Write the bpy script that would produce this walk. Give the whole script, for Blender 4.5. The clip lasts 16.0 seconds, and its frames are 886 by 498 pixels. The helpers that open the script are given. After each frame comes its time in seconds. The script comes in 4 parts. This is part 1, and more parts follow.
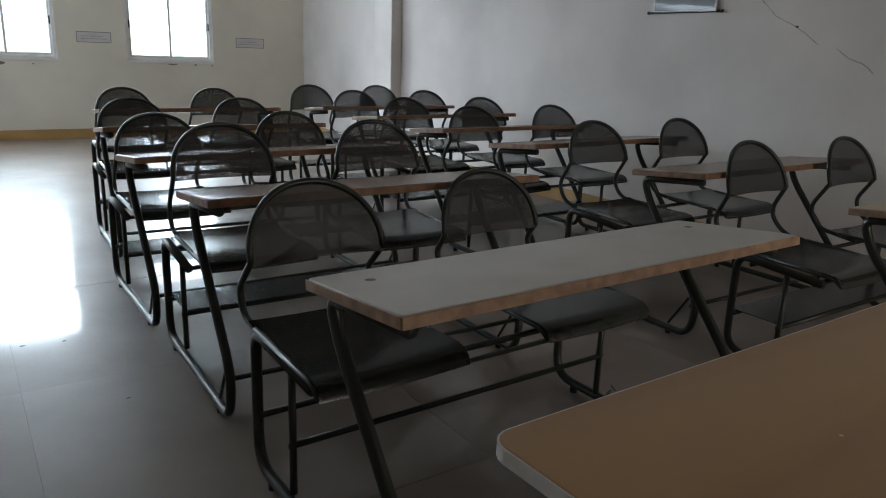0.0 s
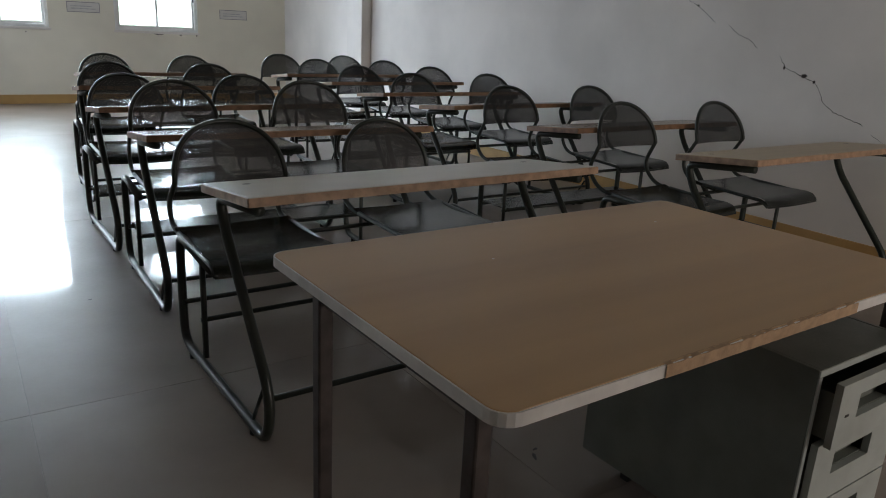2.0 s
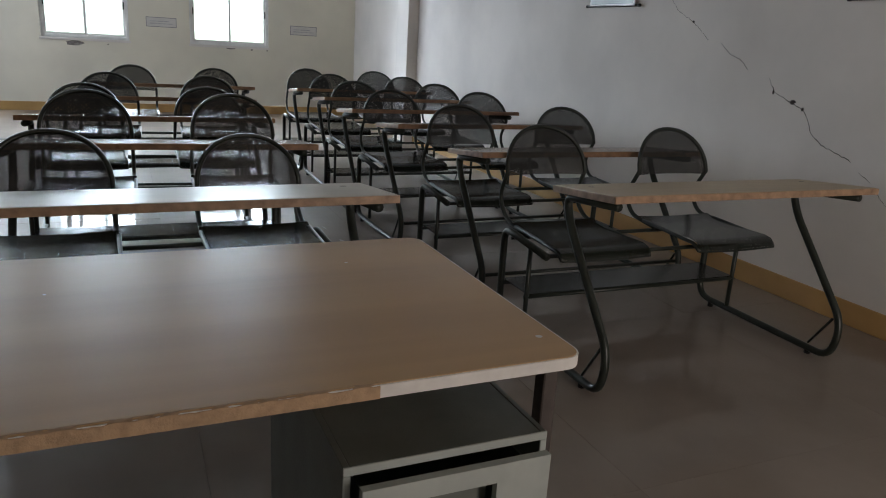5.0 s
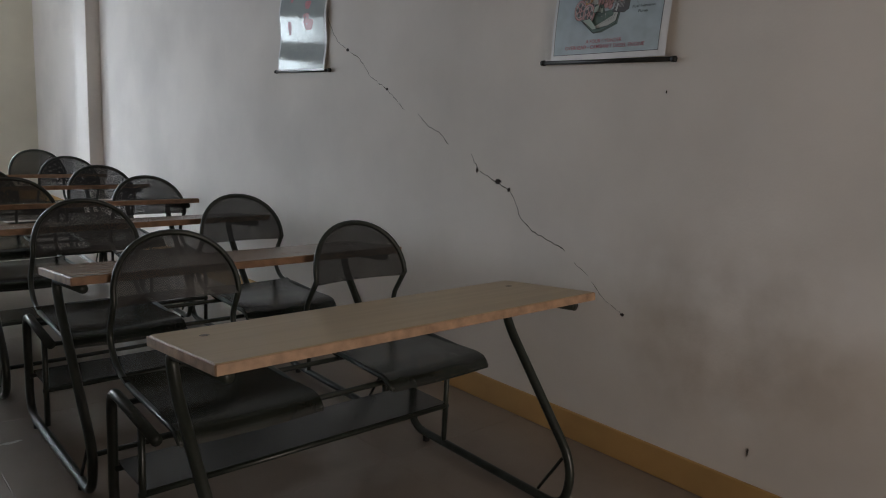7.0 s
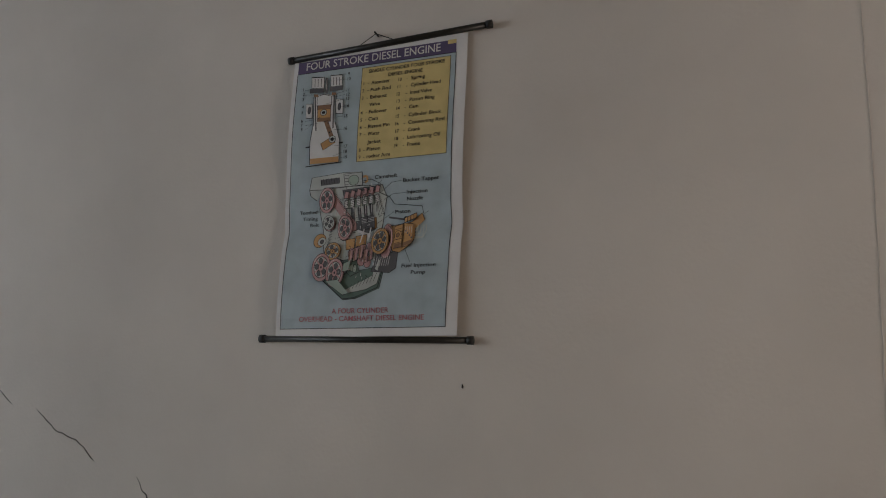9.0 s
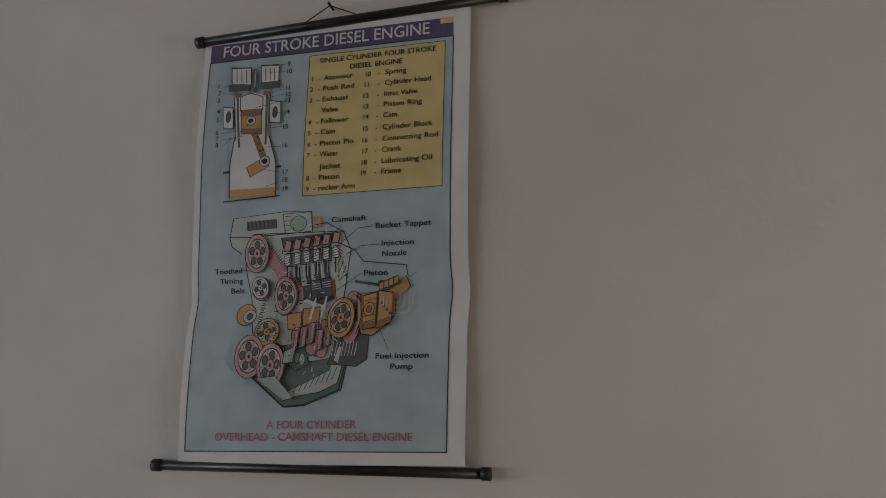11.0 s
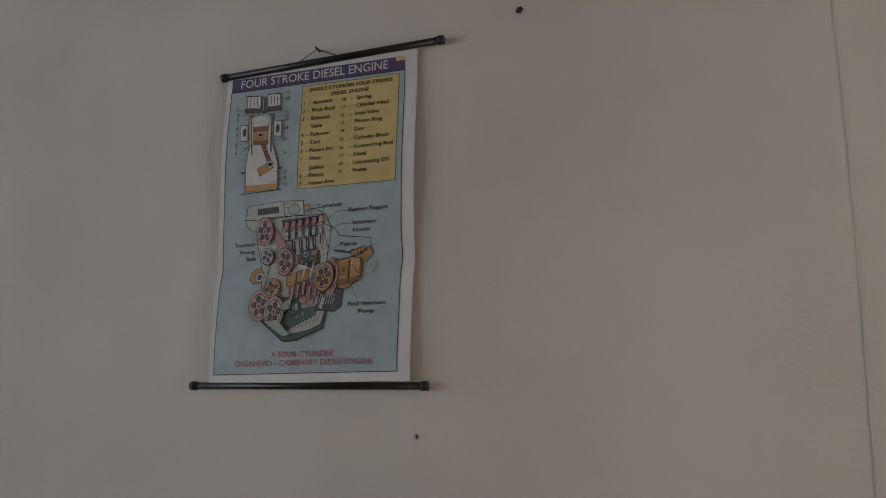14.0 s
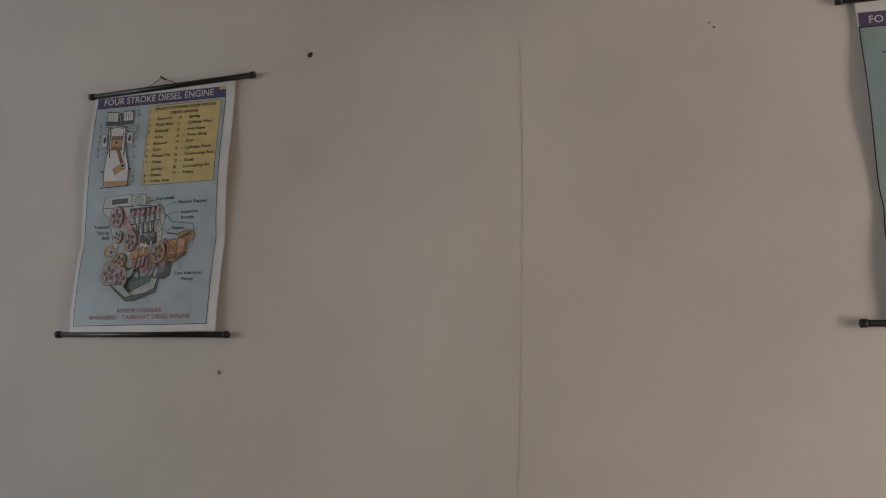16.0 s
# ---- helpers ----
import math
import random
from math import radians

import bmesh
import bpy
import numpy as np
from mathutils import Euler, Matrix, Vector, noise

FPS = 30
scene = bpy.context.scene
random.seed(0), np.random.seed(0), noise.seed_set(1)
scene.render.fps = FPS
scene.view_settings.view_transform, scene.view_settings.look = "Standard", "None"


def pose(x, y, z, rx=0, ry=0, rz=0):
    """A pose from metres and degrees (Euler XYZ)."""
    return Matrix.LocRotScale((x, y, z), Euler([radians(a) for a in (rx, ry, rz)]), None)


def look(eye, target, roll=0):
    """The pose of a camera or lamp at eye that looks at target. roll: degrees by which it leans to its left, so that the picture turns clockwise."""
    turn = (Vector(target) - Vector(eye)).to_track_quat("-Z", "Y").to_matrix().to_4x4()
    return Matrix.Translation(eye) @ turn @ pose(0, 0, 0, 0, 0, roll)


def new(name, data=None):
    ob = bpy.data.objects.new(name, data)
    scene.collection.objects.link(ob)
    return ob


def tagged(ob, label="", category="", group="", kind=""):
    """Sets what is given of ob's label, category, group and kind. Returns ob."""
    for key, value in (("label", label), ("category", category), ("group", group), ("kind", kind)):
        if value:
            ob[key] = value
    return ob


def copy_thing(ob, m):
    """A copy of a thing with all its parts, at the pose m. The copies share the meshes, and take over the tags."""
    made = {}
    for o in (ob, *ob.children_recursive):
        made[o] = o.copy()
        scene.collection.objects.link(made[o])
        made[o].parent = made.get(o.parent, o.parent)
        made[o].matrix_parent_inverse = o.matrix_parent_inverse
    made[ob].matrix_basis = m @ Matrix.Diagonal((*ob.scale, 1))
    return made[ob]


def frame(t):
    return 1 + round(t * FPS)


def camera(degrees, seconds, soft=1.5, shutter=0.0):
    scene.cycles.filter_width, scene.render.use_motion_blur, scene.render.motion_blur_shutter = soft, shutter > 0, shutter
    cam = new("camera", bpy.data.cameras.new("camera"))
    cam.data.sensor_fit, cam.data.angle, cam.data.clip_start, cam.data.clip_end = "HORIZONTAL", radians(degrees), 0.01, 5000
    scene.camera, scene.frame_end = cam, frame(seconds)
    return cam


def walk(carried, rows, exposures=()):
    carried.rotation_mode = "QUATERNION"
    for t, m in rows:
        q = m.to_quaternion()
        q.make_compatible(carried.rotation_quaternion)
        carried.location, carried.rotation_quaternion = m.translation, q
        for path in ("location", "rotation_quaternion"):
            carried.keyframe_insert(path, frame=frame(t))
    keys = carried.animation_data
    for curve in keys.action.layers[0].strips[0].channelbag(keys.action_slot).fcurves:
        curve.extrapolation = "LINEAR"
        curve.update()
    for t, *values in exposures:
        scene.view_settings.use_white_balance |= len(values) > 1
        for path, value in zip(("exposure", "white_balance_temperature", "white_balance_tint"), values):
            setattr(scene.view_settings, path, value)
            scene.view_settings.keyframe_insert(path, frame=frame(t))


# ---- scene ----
cam = camera(62.8, 16.0, soft=1.0)
PATH = [
    (0, (0.283, 0.481, 1.227), (1.371, 2.077, 0.708), 2.1),
    (0.5, (0.253, 0.233, 1.233), (1.355, 1.812, 0.693), 2.7),
    (1, (0.266, 0.038, 1.226), (1.301, 1.656, 0.668), 2.8),
    (1.5, (0.238, -0.141, 1.219), (1.287, 1.46, 0.64), 2.5),
    (2, (0.293, -0.295, 1.22), (1.373, 1.286, 0.642), 2.9),
    (2.5, (0.413, -0.488, 1.246), (1.457, 1.128, 0.698), 3.4),
    (3, (0.584, -0.59, 1.241), (1.544, 1.083, 0.711), 2.5),
    (3.2, (0.666, -0.608, 1.234), (1.61, 1.076, 0.712), 2.3),
    (5.3, (1.582, -0.606, 1.267), (2.352, 1.155, 0.715), 3.6),
    (5.5, (1.693, -0.547, 1.271), (2.511, 1.2, 0.743), 3.4),
    (6, (1.955, -0.398, 1.266), (2.818, 1.337, 0.77), 3.4),
    (6.5, (2.158, -0.237, 1.269), (3.18, 1.414, 0.786), 4.4),
    (7, (2.313, -0.001, 1.308), (3.632, 1.462, 0.964), 2.9),
    (7.5, (2.471, 0.18, 1.312), (3.959, 1.498, 1.091), 2.4),
    (8, (2.648, 0.333, 1.359), (4.22, 1.569, 1.339), 3.4),
    (8.5, (2.765, 0.508, 1.408), (4.445, 1.585, 1.533), 3.0),
    (9, (2.93, 0.911, 1.542), (4.795, 1.577, 1.824), 0.8),
    (9.5, (3.356, 1.176, 1.691), (5.277, 1.65, 1.983), -0.2),
    (10, (3.452, 1.264, 1.763), (5.389, 1.68, 2.04), -0.4),
    (12.5, (3.491, 1.271, 1.777), (5.423, 1.7, 2.07), -0.6),
    (13, (3.488, 1.262, 1.767), (5.422, 1.679, 2.064), -0.6),
    (13.5, (3.473, 1.235, 1.751), (5.411, 1.652, 2.017), -0.5),
    (14, (3.074, 0.956, 1.628), (4.974, 1.497, 1.935), -0.5),
    (14.5, (2.752, 0.686, 1.485), (4.619, 1.299, 1.858), -0.3),
    (15, (2.774, 0.565, 1.494), (4.628, 1.219, 1.86), 0.1),
    (15.5, (2.733, 0.433, 1.491), (4.624, 0.99, 1.827), 0.6),
    (16, (2.661, 0.271, 1.506), (4.581, 0.744, 1.804), 0.5),
]
EXPOSURES = [(0.0, -0.26, 6400, 12), (3.0, -0.14, 6400, 12), (5.5, -0.18, 6450, 13), (7.0, -0.28, 6650, 13.5), (9.0, -0.14, 6850, 13.5), (13.5, -0.08, 6750, 14), (16.0, 0.02, 6850, 14.5)]
walk(cam, [(t, look(eye, target, roll)) for t, eye, target, roll in PATH], EXPOSURES)

# ---- light ----
world = bpy.data.worlds.new("world")
scene.world = world
world.use_nodes = True
wn = world.node_tree.nodes
sky = wn.new("ShaderNodeTexSky")
sky.sky_type, sky.sun_disc = "NISHITA", False
sky.sun_elevation, sky.sun_rotation, sky.dust_density = radians(48), radians(200), 3.0
wn["Background"].inputs["Strength"].default_value = 0.15
world.node_tree.links.new(sky.outputs["Color"], wn["Background"].inputs["Color"])


def area_lamp(name, m, w, h, power, colour):
    data = bpy.data.lights.new(name, "AREA")
    data.shape, data.size, data.size_y, data.energy, data.color = "RECTANGLE", w, h, power, colour
    ob = new(name, data)
    ob.matrix_world = m
    return tagged(ob, kind="structure")


SUN = bpy.data.lights.new("sun", "SUN")
SUN.energy, SUN.angle, SUN.color = 1.0, radians(12), (1.0, 0.95, 0.88)
new("sun", SUN).matrix_world = look((0, 0, 20), (-2, -3, 14))

# the room: north wall with windows, east wall with charts
X0, X1, Y0, Y1, H = -2.6, 4.72, -2.6, 11.01, 3.3
WIN = [(-1.562, -0.451), (0.390, 1.501), (2.318, 3.455)]
SILL, HEAD = 0.995, 2.68
SKYCOL = (0.74, 0.86, 1.0)
for a, b in WIN:
    area_lamp("window_light", look(((a + b) / 2, Y1 + 0.32, (SILL + HEAD) / 2 + 0.1), ((a + b) / 2, 0, (SILL + HEAD) / 2)), b - a + 0.3, HEAD - SILL, 120, SKYCOL)
WEST = [(9.0, 10.6)]
for a, b in WEST:
    area_lamp("window_light", look((X0 - 0.32, (a + b) / 2, 1.87), (5, (a + b) / 2, 1.8)), b - a, 1.6, 120, SKYCOL)

DOOR = (2.9, 3.9)
area_lamp("door_light", look((sum(DOOR) / 2, Y0 - 0.35, 1.1), (sum(DOOR) / 2, 5, 1.0)), 0.95, 2.0, 48, (1.0, 0.88, 0.76))

# ---- materials ----


def material(name, colour, rough=0.6, metal=0.0, vary=0.12, scale=6.0, bump=0.02, bump_scale=120.0, spec=0.5, tint=None, coat=0.0, polish=1.0):
    m = bpy.data.materials.new(name)
    m.use_nodes = True
    nt = m.node_tree
    n, l = nt.nodes, nt.links
    p = n["Principled BSDF"]
    p.inputs["Metallic"].default_value = metal
    p.inputs["Specular IOR Level"].default_value = spec
    p.inputs["Coat Weight"].default_value = coat
    p.inputs["Coat Roughness"].default_value = 0.12
    tc = n.new("ShaderNodeTexCoord")
    big, fine = n.new("ShaderNodeTexNoise"), n.new("ShaderNodeTexNoise")
    big.inputs["Scale"].default_value, big.inputs["Detail"].default_value = scale, 6
    fine.inputs["Scale"].default_value, fine.inputs["Detail"].default_value = bump_scale, 3
    l.new(tc.outputs["Object"], big.inputs["Vector"])
    l.new(tc.outputs["Object"], fine.inputs["Vector"])
    mix = n.new("ShaderNodeMix")
    mix.data_type = "RGBA"
    dark = tint or tuple(c * (1 - vary * 2) for c in colour)
    mix.inputs["A"].default_value, mix.inputs["B"].default_value = (*dark, 1), (*(min(1, c * (1 + vary * 0.4)) for c in colour), 1)
    ramp = n.new("ShaderNodeMapRange")
    ramp.inputs["From Min"].default_value, ramp.inputs["From Max"].default_value = 0.3, 0.62
    l.new(big.outputs["Fac"], ramp.inputs["Value"])
    l.new(ramp.outputs["Result"], mix.inputs["Factor"])
    l.new(mix.outputs["Result"], p.inputs["Base Color"])
    rr = n.new("ShaderNodeMapRange")
    rr.inputs["To Min"].default_value, rr.inputs["To Max"].default_value = max(0.02, rough - 0.08 * polish), min(1, rough + 0.1 * polish)
    l.new(fine.outputs["Fac"], rr.inputs["Value"])
    l.new(rr.outputs["Result"], p.inputs["Roughness"])
    if bump:
        b = n.new("ShaderNodeBump")
        b.inputs["Strength"].default_value, b.inputs["Distance"].default_value = min(1, bump * 10), 0.002
        l.new(fine.outputs["Fac"], b.inputs["Height"])
        l.new(b.outputs["Normal"], p.inputs["Normal"])
    return m


def perforated(name, colour, axes, pitch=0.0085, hole=0.33, rough=0.3):
    """Painted sheet steel with staggered round holes; axes: the two object axes of the sheet."""
    m = material(name, colour, rough, 0.0, 0.25, 9, 0.01, 200)
    n, l = m.node_tree.nodes, m.node_tree.links
    tc, sep = n.new("ShaderNodeTexCoord"), n.new("ShaderNodeSeparateXYZ")
    l.new(tc.outputs["Object"], sep.inputs[0])

    def op(kind, a, b=None):
        k = n.new("ShaderNodeMath")
        k.operation = kind
        for i, v in enumerate((a, b)):
            if v is None:
                continue
            if isinstance(v, (int, float)):
                k.inputs[i].default_value = v
            else:
                l.new(v, k.inputs[i])
        return k.outputs[0]

    def dots(du, dv):
        u = op("ADD", op("DIVIDE", sep.outputs[axes[0]], pitch), du)
        v = op("ADD", op("DIVIDE", sep.outputs[axes[1]], pitch * 1.0), dv)
        fu, fv = op("SUBTRACT", op("FRACT", u), 0.5), op("SUBTRACT", op("FRACT", v), 0.5)
        return op("LESS_THAN", op("SQRT", op("ADD", op("MULTIPLY", fu, fu), op("MULTIPLY", fv, fv))), hole)

    mask = op("MAXIMUM", dots(0.0, 0.0), dots(0.5, 0.5)) if hole < 0.3 else dots(0, 0)
    clear, mixer = n.new("ShaderNodeBsdfTransparent"), n.new("ShaderNodeMixShader")
    l.new(mask, mixer.inputs[0])
    l.new(n["Principled BSDF"].outputs[0], mixer.inputs[1])
    l.new(clear.outputs[0], mixer.inputs[2])
    l.new(mixer.outputs[0], n["Material Output"].inputs[0])
    return m


def wood(name, light, dark, rough, axis=0, across=26.0):
    m = material(name, light, rough, 0, 0.1, 5, 0.0, 30, 0.5, polish=0.2)
    n, l = m.node_tree.nodes, m.node_tree.links
    tc, mp, wv = n.new("ShaderNodeTexCoord"), n.new("ShaderNodeMapping"), n.new("ShaderNodeTexNoise")
    s = [across, across, across]
    s[axis] = across * 0.042
    mp.inputs["Scale"].default_value = s
    wv.inputs["Scale"].default_value, wv.inputs["Detail"].default_value, wv.inputs["Distortion"].default_value = 1.0, 7, 0.6
    mix = n.new("ShaderNodeMix")
    mix.data_type = "RGBA"
    mix.inputs["A"].default_value, mix.inputs["B"].default_value = (*dark, 1), (*light, 1)
    r = n.new("ShaderNodeMapRange")
    r.inputs["From Min"].default_value, r.inputs["From Max"].default_value = 0.3, 0.65
    l.new(tc.outputs["Object"], mp.inputs[0])
    l.new(mp.outputs[0], wv.inputs["Vector"])
    l.new(wv.outputs["Fac"], r.inputs["Value"])
    l.new(r.outputs[0], mix.inputs["Factor"])
    l.new(mix.outputs["Result"], n["Principled BSDF"].inputs["Base Color"])
    return m


# out-of-view west and south walls: darker tone chosen to limit bounced light
LOWBOUNCE = material("low_bounce_plaster_paint", (0.56, 0.49, 0.42), 0.8, 0, 0.08, 1.2, 0.03, 90)
PAINT = material("cream_wall_paint", (0.745, 0.70, 0.655), 0.75, 0, 0.07, 1.3, 0.03, 90)


def add_stain(m, centre, reach, colour, amount):
    """A brownish damp stain of uneven outline around a place on the wall."""
    n, l = m.node_tree.nodes, m.node_tree.links
    p = n["Principled BSDF"]
    geo, mp, ln = n.new("ShaderNodeNewGeometry"), n.new("ShaderNodeMapping"), n.new("ShaderNodeVectorMath")
    mp.vector_type = "TEXTURE"
    mp.inputs["Location"].default_value, mp.inputs["Scale"].default_value = centre, reach
    ln.operation = "LENGTH"
    l.new(geo.outputs["Position"], mp.inputs["Vector"])
    l.new(mp.outputs[0], ln.inputs[0])
    tx = n.new("ShaderNodeTexNoise")
    tx.inputs["Scale"].default_value, tx.inputs["Detail"].default_value = 3.5, 6
    l.new(geo.outputs["Position"], tx.inputs["Vector"])
    fade, cloud, mul, mix = n.new("ShaderNodeMapRange"), n.new("ShaderNodeMapRange"), n.new("ShaderNodeMath"), n.new("ShaderNodeMix")
    fade.inputs["From Min"].default_value, fade.inputs["From Max"].default_value = 1.0, 0.2
    cloud.inputs["From Min"].default_value, cloud.inputs["From Max"].default_value, cloud.inputs["To Max"].default_value = 0.42, 0.68, amount
    mul.operation = "MULTIPLY"
    l.new(ln.outputs["Value"], fade.inputs["Value"])
    l.new(tx.outputs["Fac"], cloud.inputs["Value"])
    l.new(fade.outputs[0], mul.inputs[0])
    l.new(cloud.outputs[0], mul.inputs[1])
    mix.data_type = "RGBA"
    old = p.inputs["Base Color"].links[0].from_socket
    l.new(mul.outputs[0], mix.inputs["Factor"])
    l.new(old, mix.inputs["A"])
    mix.inputs["B"].default_value = (*colour, 1)
    l.new(mix.outputs["Result"], p.inputs["Base Color"])


add_stain(PAINT, (4.72, 1.15, 0.62), (1.0, 0.75, 0.5), (0.42, 0.35, 0.28), 0.6)
NORTHPAINT = material("yellowed_cream_paint", (0.76, 0.715, 0.60), 0.75, 0, 0.06, 1.3, 0.03, 90)
# the ceiling is never in view; its grey holds down light bounced into the room
CEIL = material("low_bounce_ceiling_paint", (0.56, 0.55, 0.52), 0.85, 0, 0.04, 1.5, 0.03, 80)
SKIRT = material("ochre_skirting_paint", (0.50, 0.30, 0.11), 0.5, 0, 0.1, 3, 0.01, 80)
STEEL = material("dark_green_enamel", (0.022, 0.028, 0.022), 0.32, 0.0, 0.2, 12, 0.01, 160)
BACKMESH = perforated("perforated_back_sheet", (0.012, 0.014, 0.0125), (0, 2), 0.0052, 0.15, 0.42)
SEATMESH = perforated("perforated_seat_sheet", (0.018, 0.023, 0.019), (0, 1), 0.0085, 0.06, 0.22)
DESKTOP = material("pale_laminate", (0.56, 0.52, 0.45), 0.3, 0, 0.06, 5, 0.0, 25, polish=0.2)
DESKTOPS = [wood("brown_wood_laminate", (0.30, 0.19, 0.12), (0.20, 0.12, 0.075), 0.26), DESKTOP]
EDGE = material("worn_wood_edge", (0.29, 0.16, 0.085), 0.55, 0, 0.2, 25, 0.02, 150)
PALE_EDGE = material("light_worn_wood_edge", (0.42, 0.27, 0.17), 0.5, 0, 0.2, 25, 0.02, 150)
TABLETOP = wood("beech_laminate", (0.56, 0.355, 0.165), (0.45, 0.275, 0.13), 0.33, 0, 5.0)
TANTOP = wood("tan_laminate", (0.50, 0.385, 0.235), (0.44, 0.33, 0.195), 0.38)
BAND = material("white_edge_band", (0.80, 0.78, 0.75), 0.45, 0, 0.06, 20, 0.01, 150)
CHIP = material("bare_chipboard", (0.50, 0.34, 0.21), 0.85, 0, 0.1, 60, 0.06, 300)
LEG = material("grey_brown_steel", (0.085, 0.07, 0.065), 0.4, 0.3, 0.25, 15, 0.01, 120)
PED = material("dark_grey_green_enamel", (0.17, 0.185, 0.165), 0.42, 0, 0.1, 8, 0.008, 180)
PEDFRONT = material("pale_grey_enamel", (0.44, 0.48, 0.455), 0.4, 0, 0.08, 10, 0.008, 180)
BLACK = material("black_plastic", (0.012, 0.012, 0.012), 0.5, 0, 0.1, 20, 0.01, 150)
ROD = material("black_lacquered_rod", (0.018, 0.018, 0.016), 0.35, 0, 0.3, 30, 0.01, 150)
ALU = material("white_aluminium", (0.78, 0.78, 0.76), 0.4, 0.1, 0.06, 10, 0.005, 150)
GREY = material("bare_cement", (0.22, 0.20, 0.18), 0.9, 0, 0.3, 40, 0.05, 150)
CRACK = material("dark_crack", (0.05, 0.04, 0.035), 0.95, 0, 0.3, 50, 0.05, 200)
SHEET = material("white_vinyl_sheet", (0.80, 0.80, 0.81), 0.35, 0, 0.04, 8, 0.006, 120)
TUBE = material("fluorescent_tube_glass", (0.75, 0.76, 0.74), 0.2, 0, 0.04, 10, 0, 100)
FIXT = material("grey_painted_fixture", (0.42, 0.43, 0.38), 0.4, 0.1, 0.12, 15, 0.01, 120)


def ink(name, colour, rough=0.38):
    return material("ink_" + name, colour, rough, 0, 0.06, 18, 0.004, 140)


INK = {k: ink(k, c) for k, c in dict(
    blue=(0.45, 0.55, 0.60), purple=(0.115, 0.09, 0.19), yellow=(0.72, 0.58, 0.26), black=(0.02, 0.02, 0.025), white=(0.75, 0.75, 0.75),
    pink=(0.56, 0.33, 0.33), orange=(0.60, 0.34, 0.14), green=(0.40, 0.50, 0.44), dgreen=(0.12, 0.19, 0.16), grey=(0.56, 0.60, 0.58),
    dgrey=(0.12, 0.12, 0.13), red=(0.50, 0.17, 0.20), brown=(0.30, 0.17, 0.10), teal=(0.30, 0.42, 0.42)).items()}


def glass_material():
    m = bpy.data.materials.new("window_glass")
    m.use_nodes = True
    n, l = m.node_tree.nodes, m.node_tree.links
    g, t, mx, fr = n.new("ShaderNodeBsdfGlossy"), n.new("ShaderNodeBsdfTransparent"), n.new("ShaderNodeMixShader"), n.new("ShaderNodeFresnel")
    g.inputs["Roughness"].default_value = 0.02
    t.inputs["Color"].default_value = (0.94, 0.96, 0.95, 1)
    l.new(fr.outputs[0], mx.inputs[0])
    l.new(t.outputs[0], mx.inputs[1])
    l.new(g.outputs[0], mx.inputs[2])
    l.new(mx.outputs[0], n["Material Output"].inputs[0])
    return m


GLASS = glass_material()


def tile_material():
    m = material("polished_floor_tile", (0.285, 0.24, 0.205), 0.38, 0, 0.09, 2.2, 0.0, 60, 0.14, None, 0.5)
    n, l = m.node_tree.nodes, m.node_tree.links
    p = n["Principled BSDF"]
    tc, sm = n.new("ShaderNodeTexCoord"), n.new("ShaderNodeTexNoise")
    sm.inputs["Scale"].default_value, sm.inputs["Detail"].default_value = 2.2, 5
    geo = n.new("ShaderNodeNewGeometry")
    l.new(geo.outputs["Position"], sm.inputs["Vector"])
    rr = n.new("ShaderNodeMapRange")
    rr.inputs["From Min"].default_value, rr.inputs["From Max"].default_value = 0.35, 0.7
    rr.inputs["To Min"].default_value, rr.inputs["To Max"].default_value = 0.05, 0.12
    l.new(sm.outputs["Fac"], rr.inputs["Value"])
    l.new(rr.outputs[0], p.inputs["Coat Roughness"])
    info = n.new("ShaderNodeObjectInfo")
    hsv = n.new("ShaderNodeHueSaturation")
    mr = n.new("ShaderNodeMapRange")
    mr.inputs["To Min"].default_value, mr.inputs["To Max"].default_value = 0.95, 1.04
    l.new(info.outputs["Random"], mr.inputs["Value"])
    l.new(mr.outputs[0], hsv.inputs["Value"])
    old = p.inputs["Base Color"].links[0].from_socket
    l.new(old, hsv.inputs["Color"])
    l.new(hsv.outputs[0], p.inputs["Base Color"])
    return m


TILE = tile_material()
GROUT = material("dark_grout", (0.34, 0.30, 0.265), 0.8, 0, 0.1, 10, 0.02, 120)

# ---- builders ----


def mesh_object(name, bm, mat, parent=None, smooth=False):
    me = bpy.data.meshes.new(name)
    bm.normal_update()
    bm.to_mesh(me)
    bm.free()
    for mm in (mat if isinstance(mat, (list, tuple)) else [mat]):
        me.materials.append(mm)
    if smooth:
        for p in me.polygons:
            p.use_smooth = True
    ob = new(name, me)
    if parent:
        ob.parent = parent
    return ob


def part(name, bm, mat, parent, label="", smooth=False):
    return tagged(mesh_object(name, bm, mat, parent, smooth), label)


def thing(name, label, category, group="", m=None, kind=""):
    ob = new(name)
    if m is not None:
        ob.matrix_basis = m
    return tagged(ob, label, category, group, kind)


def box(bm, lo, hi, bevel=0.0, seg=1):
    geom = bmesh.ops.create_cube(bm, size=1.0)
    vs = geom["verts"]
    for v in vs:
        v.co = Vector([lo[i] + (v.co[i] + 0.5) * (hi[i] - lo[i]) for i in range(3)])
    if bevel:
        es = list({e for v in vs for e in v.link_edges})
        bmesh.ops.bevel(bm, geom=es, offset=bevel, segments=seg, affect="EDGES", profile=0.5)
    return bm


def boxed(lo, hi, bevel=0.0, seg=1):
    return box(bmesh.new(), lo, hi, bevel, seg)


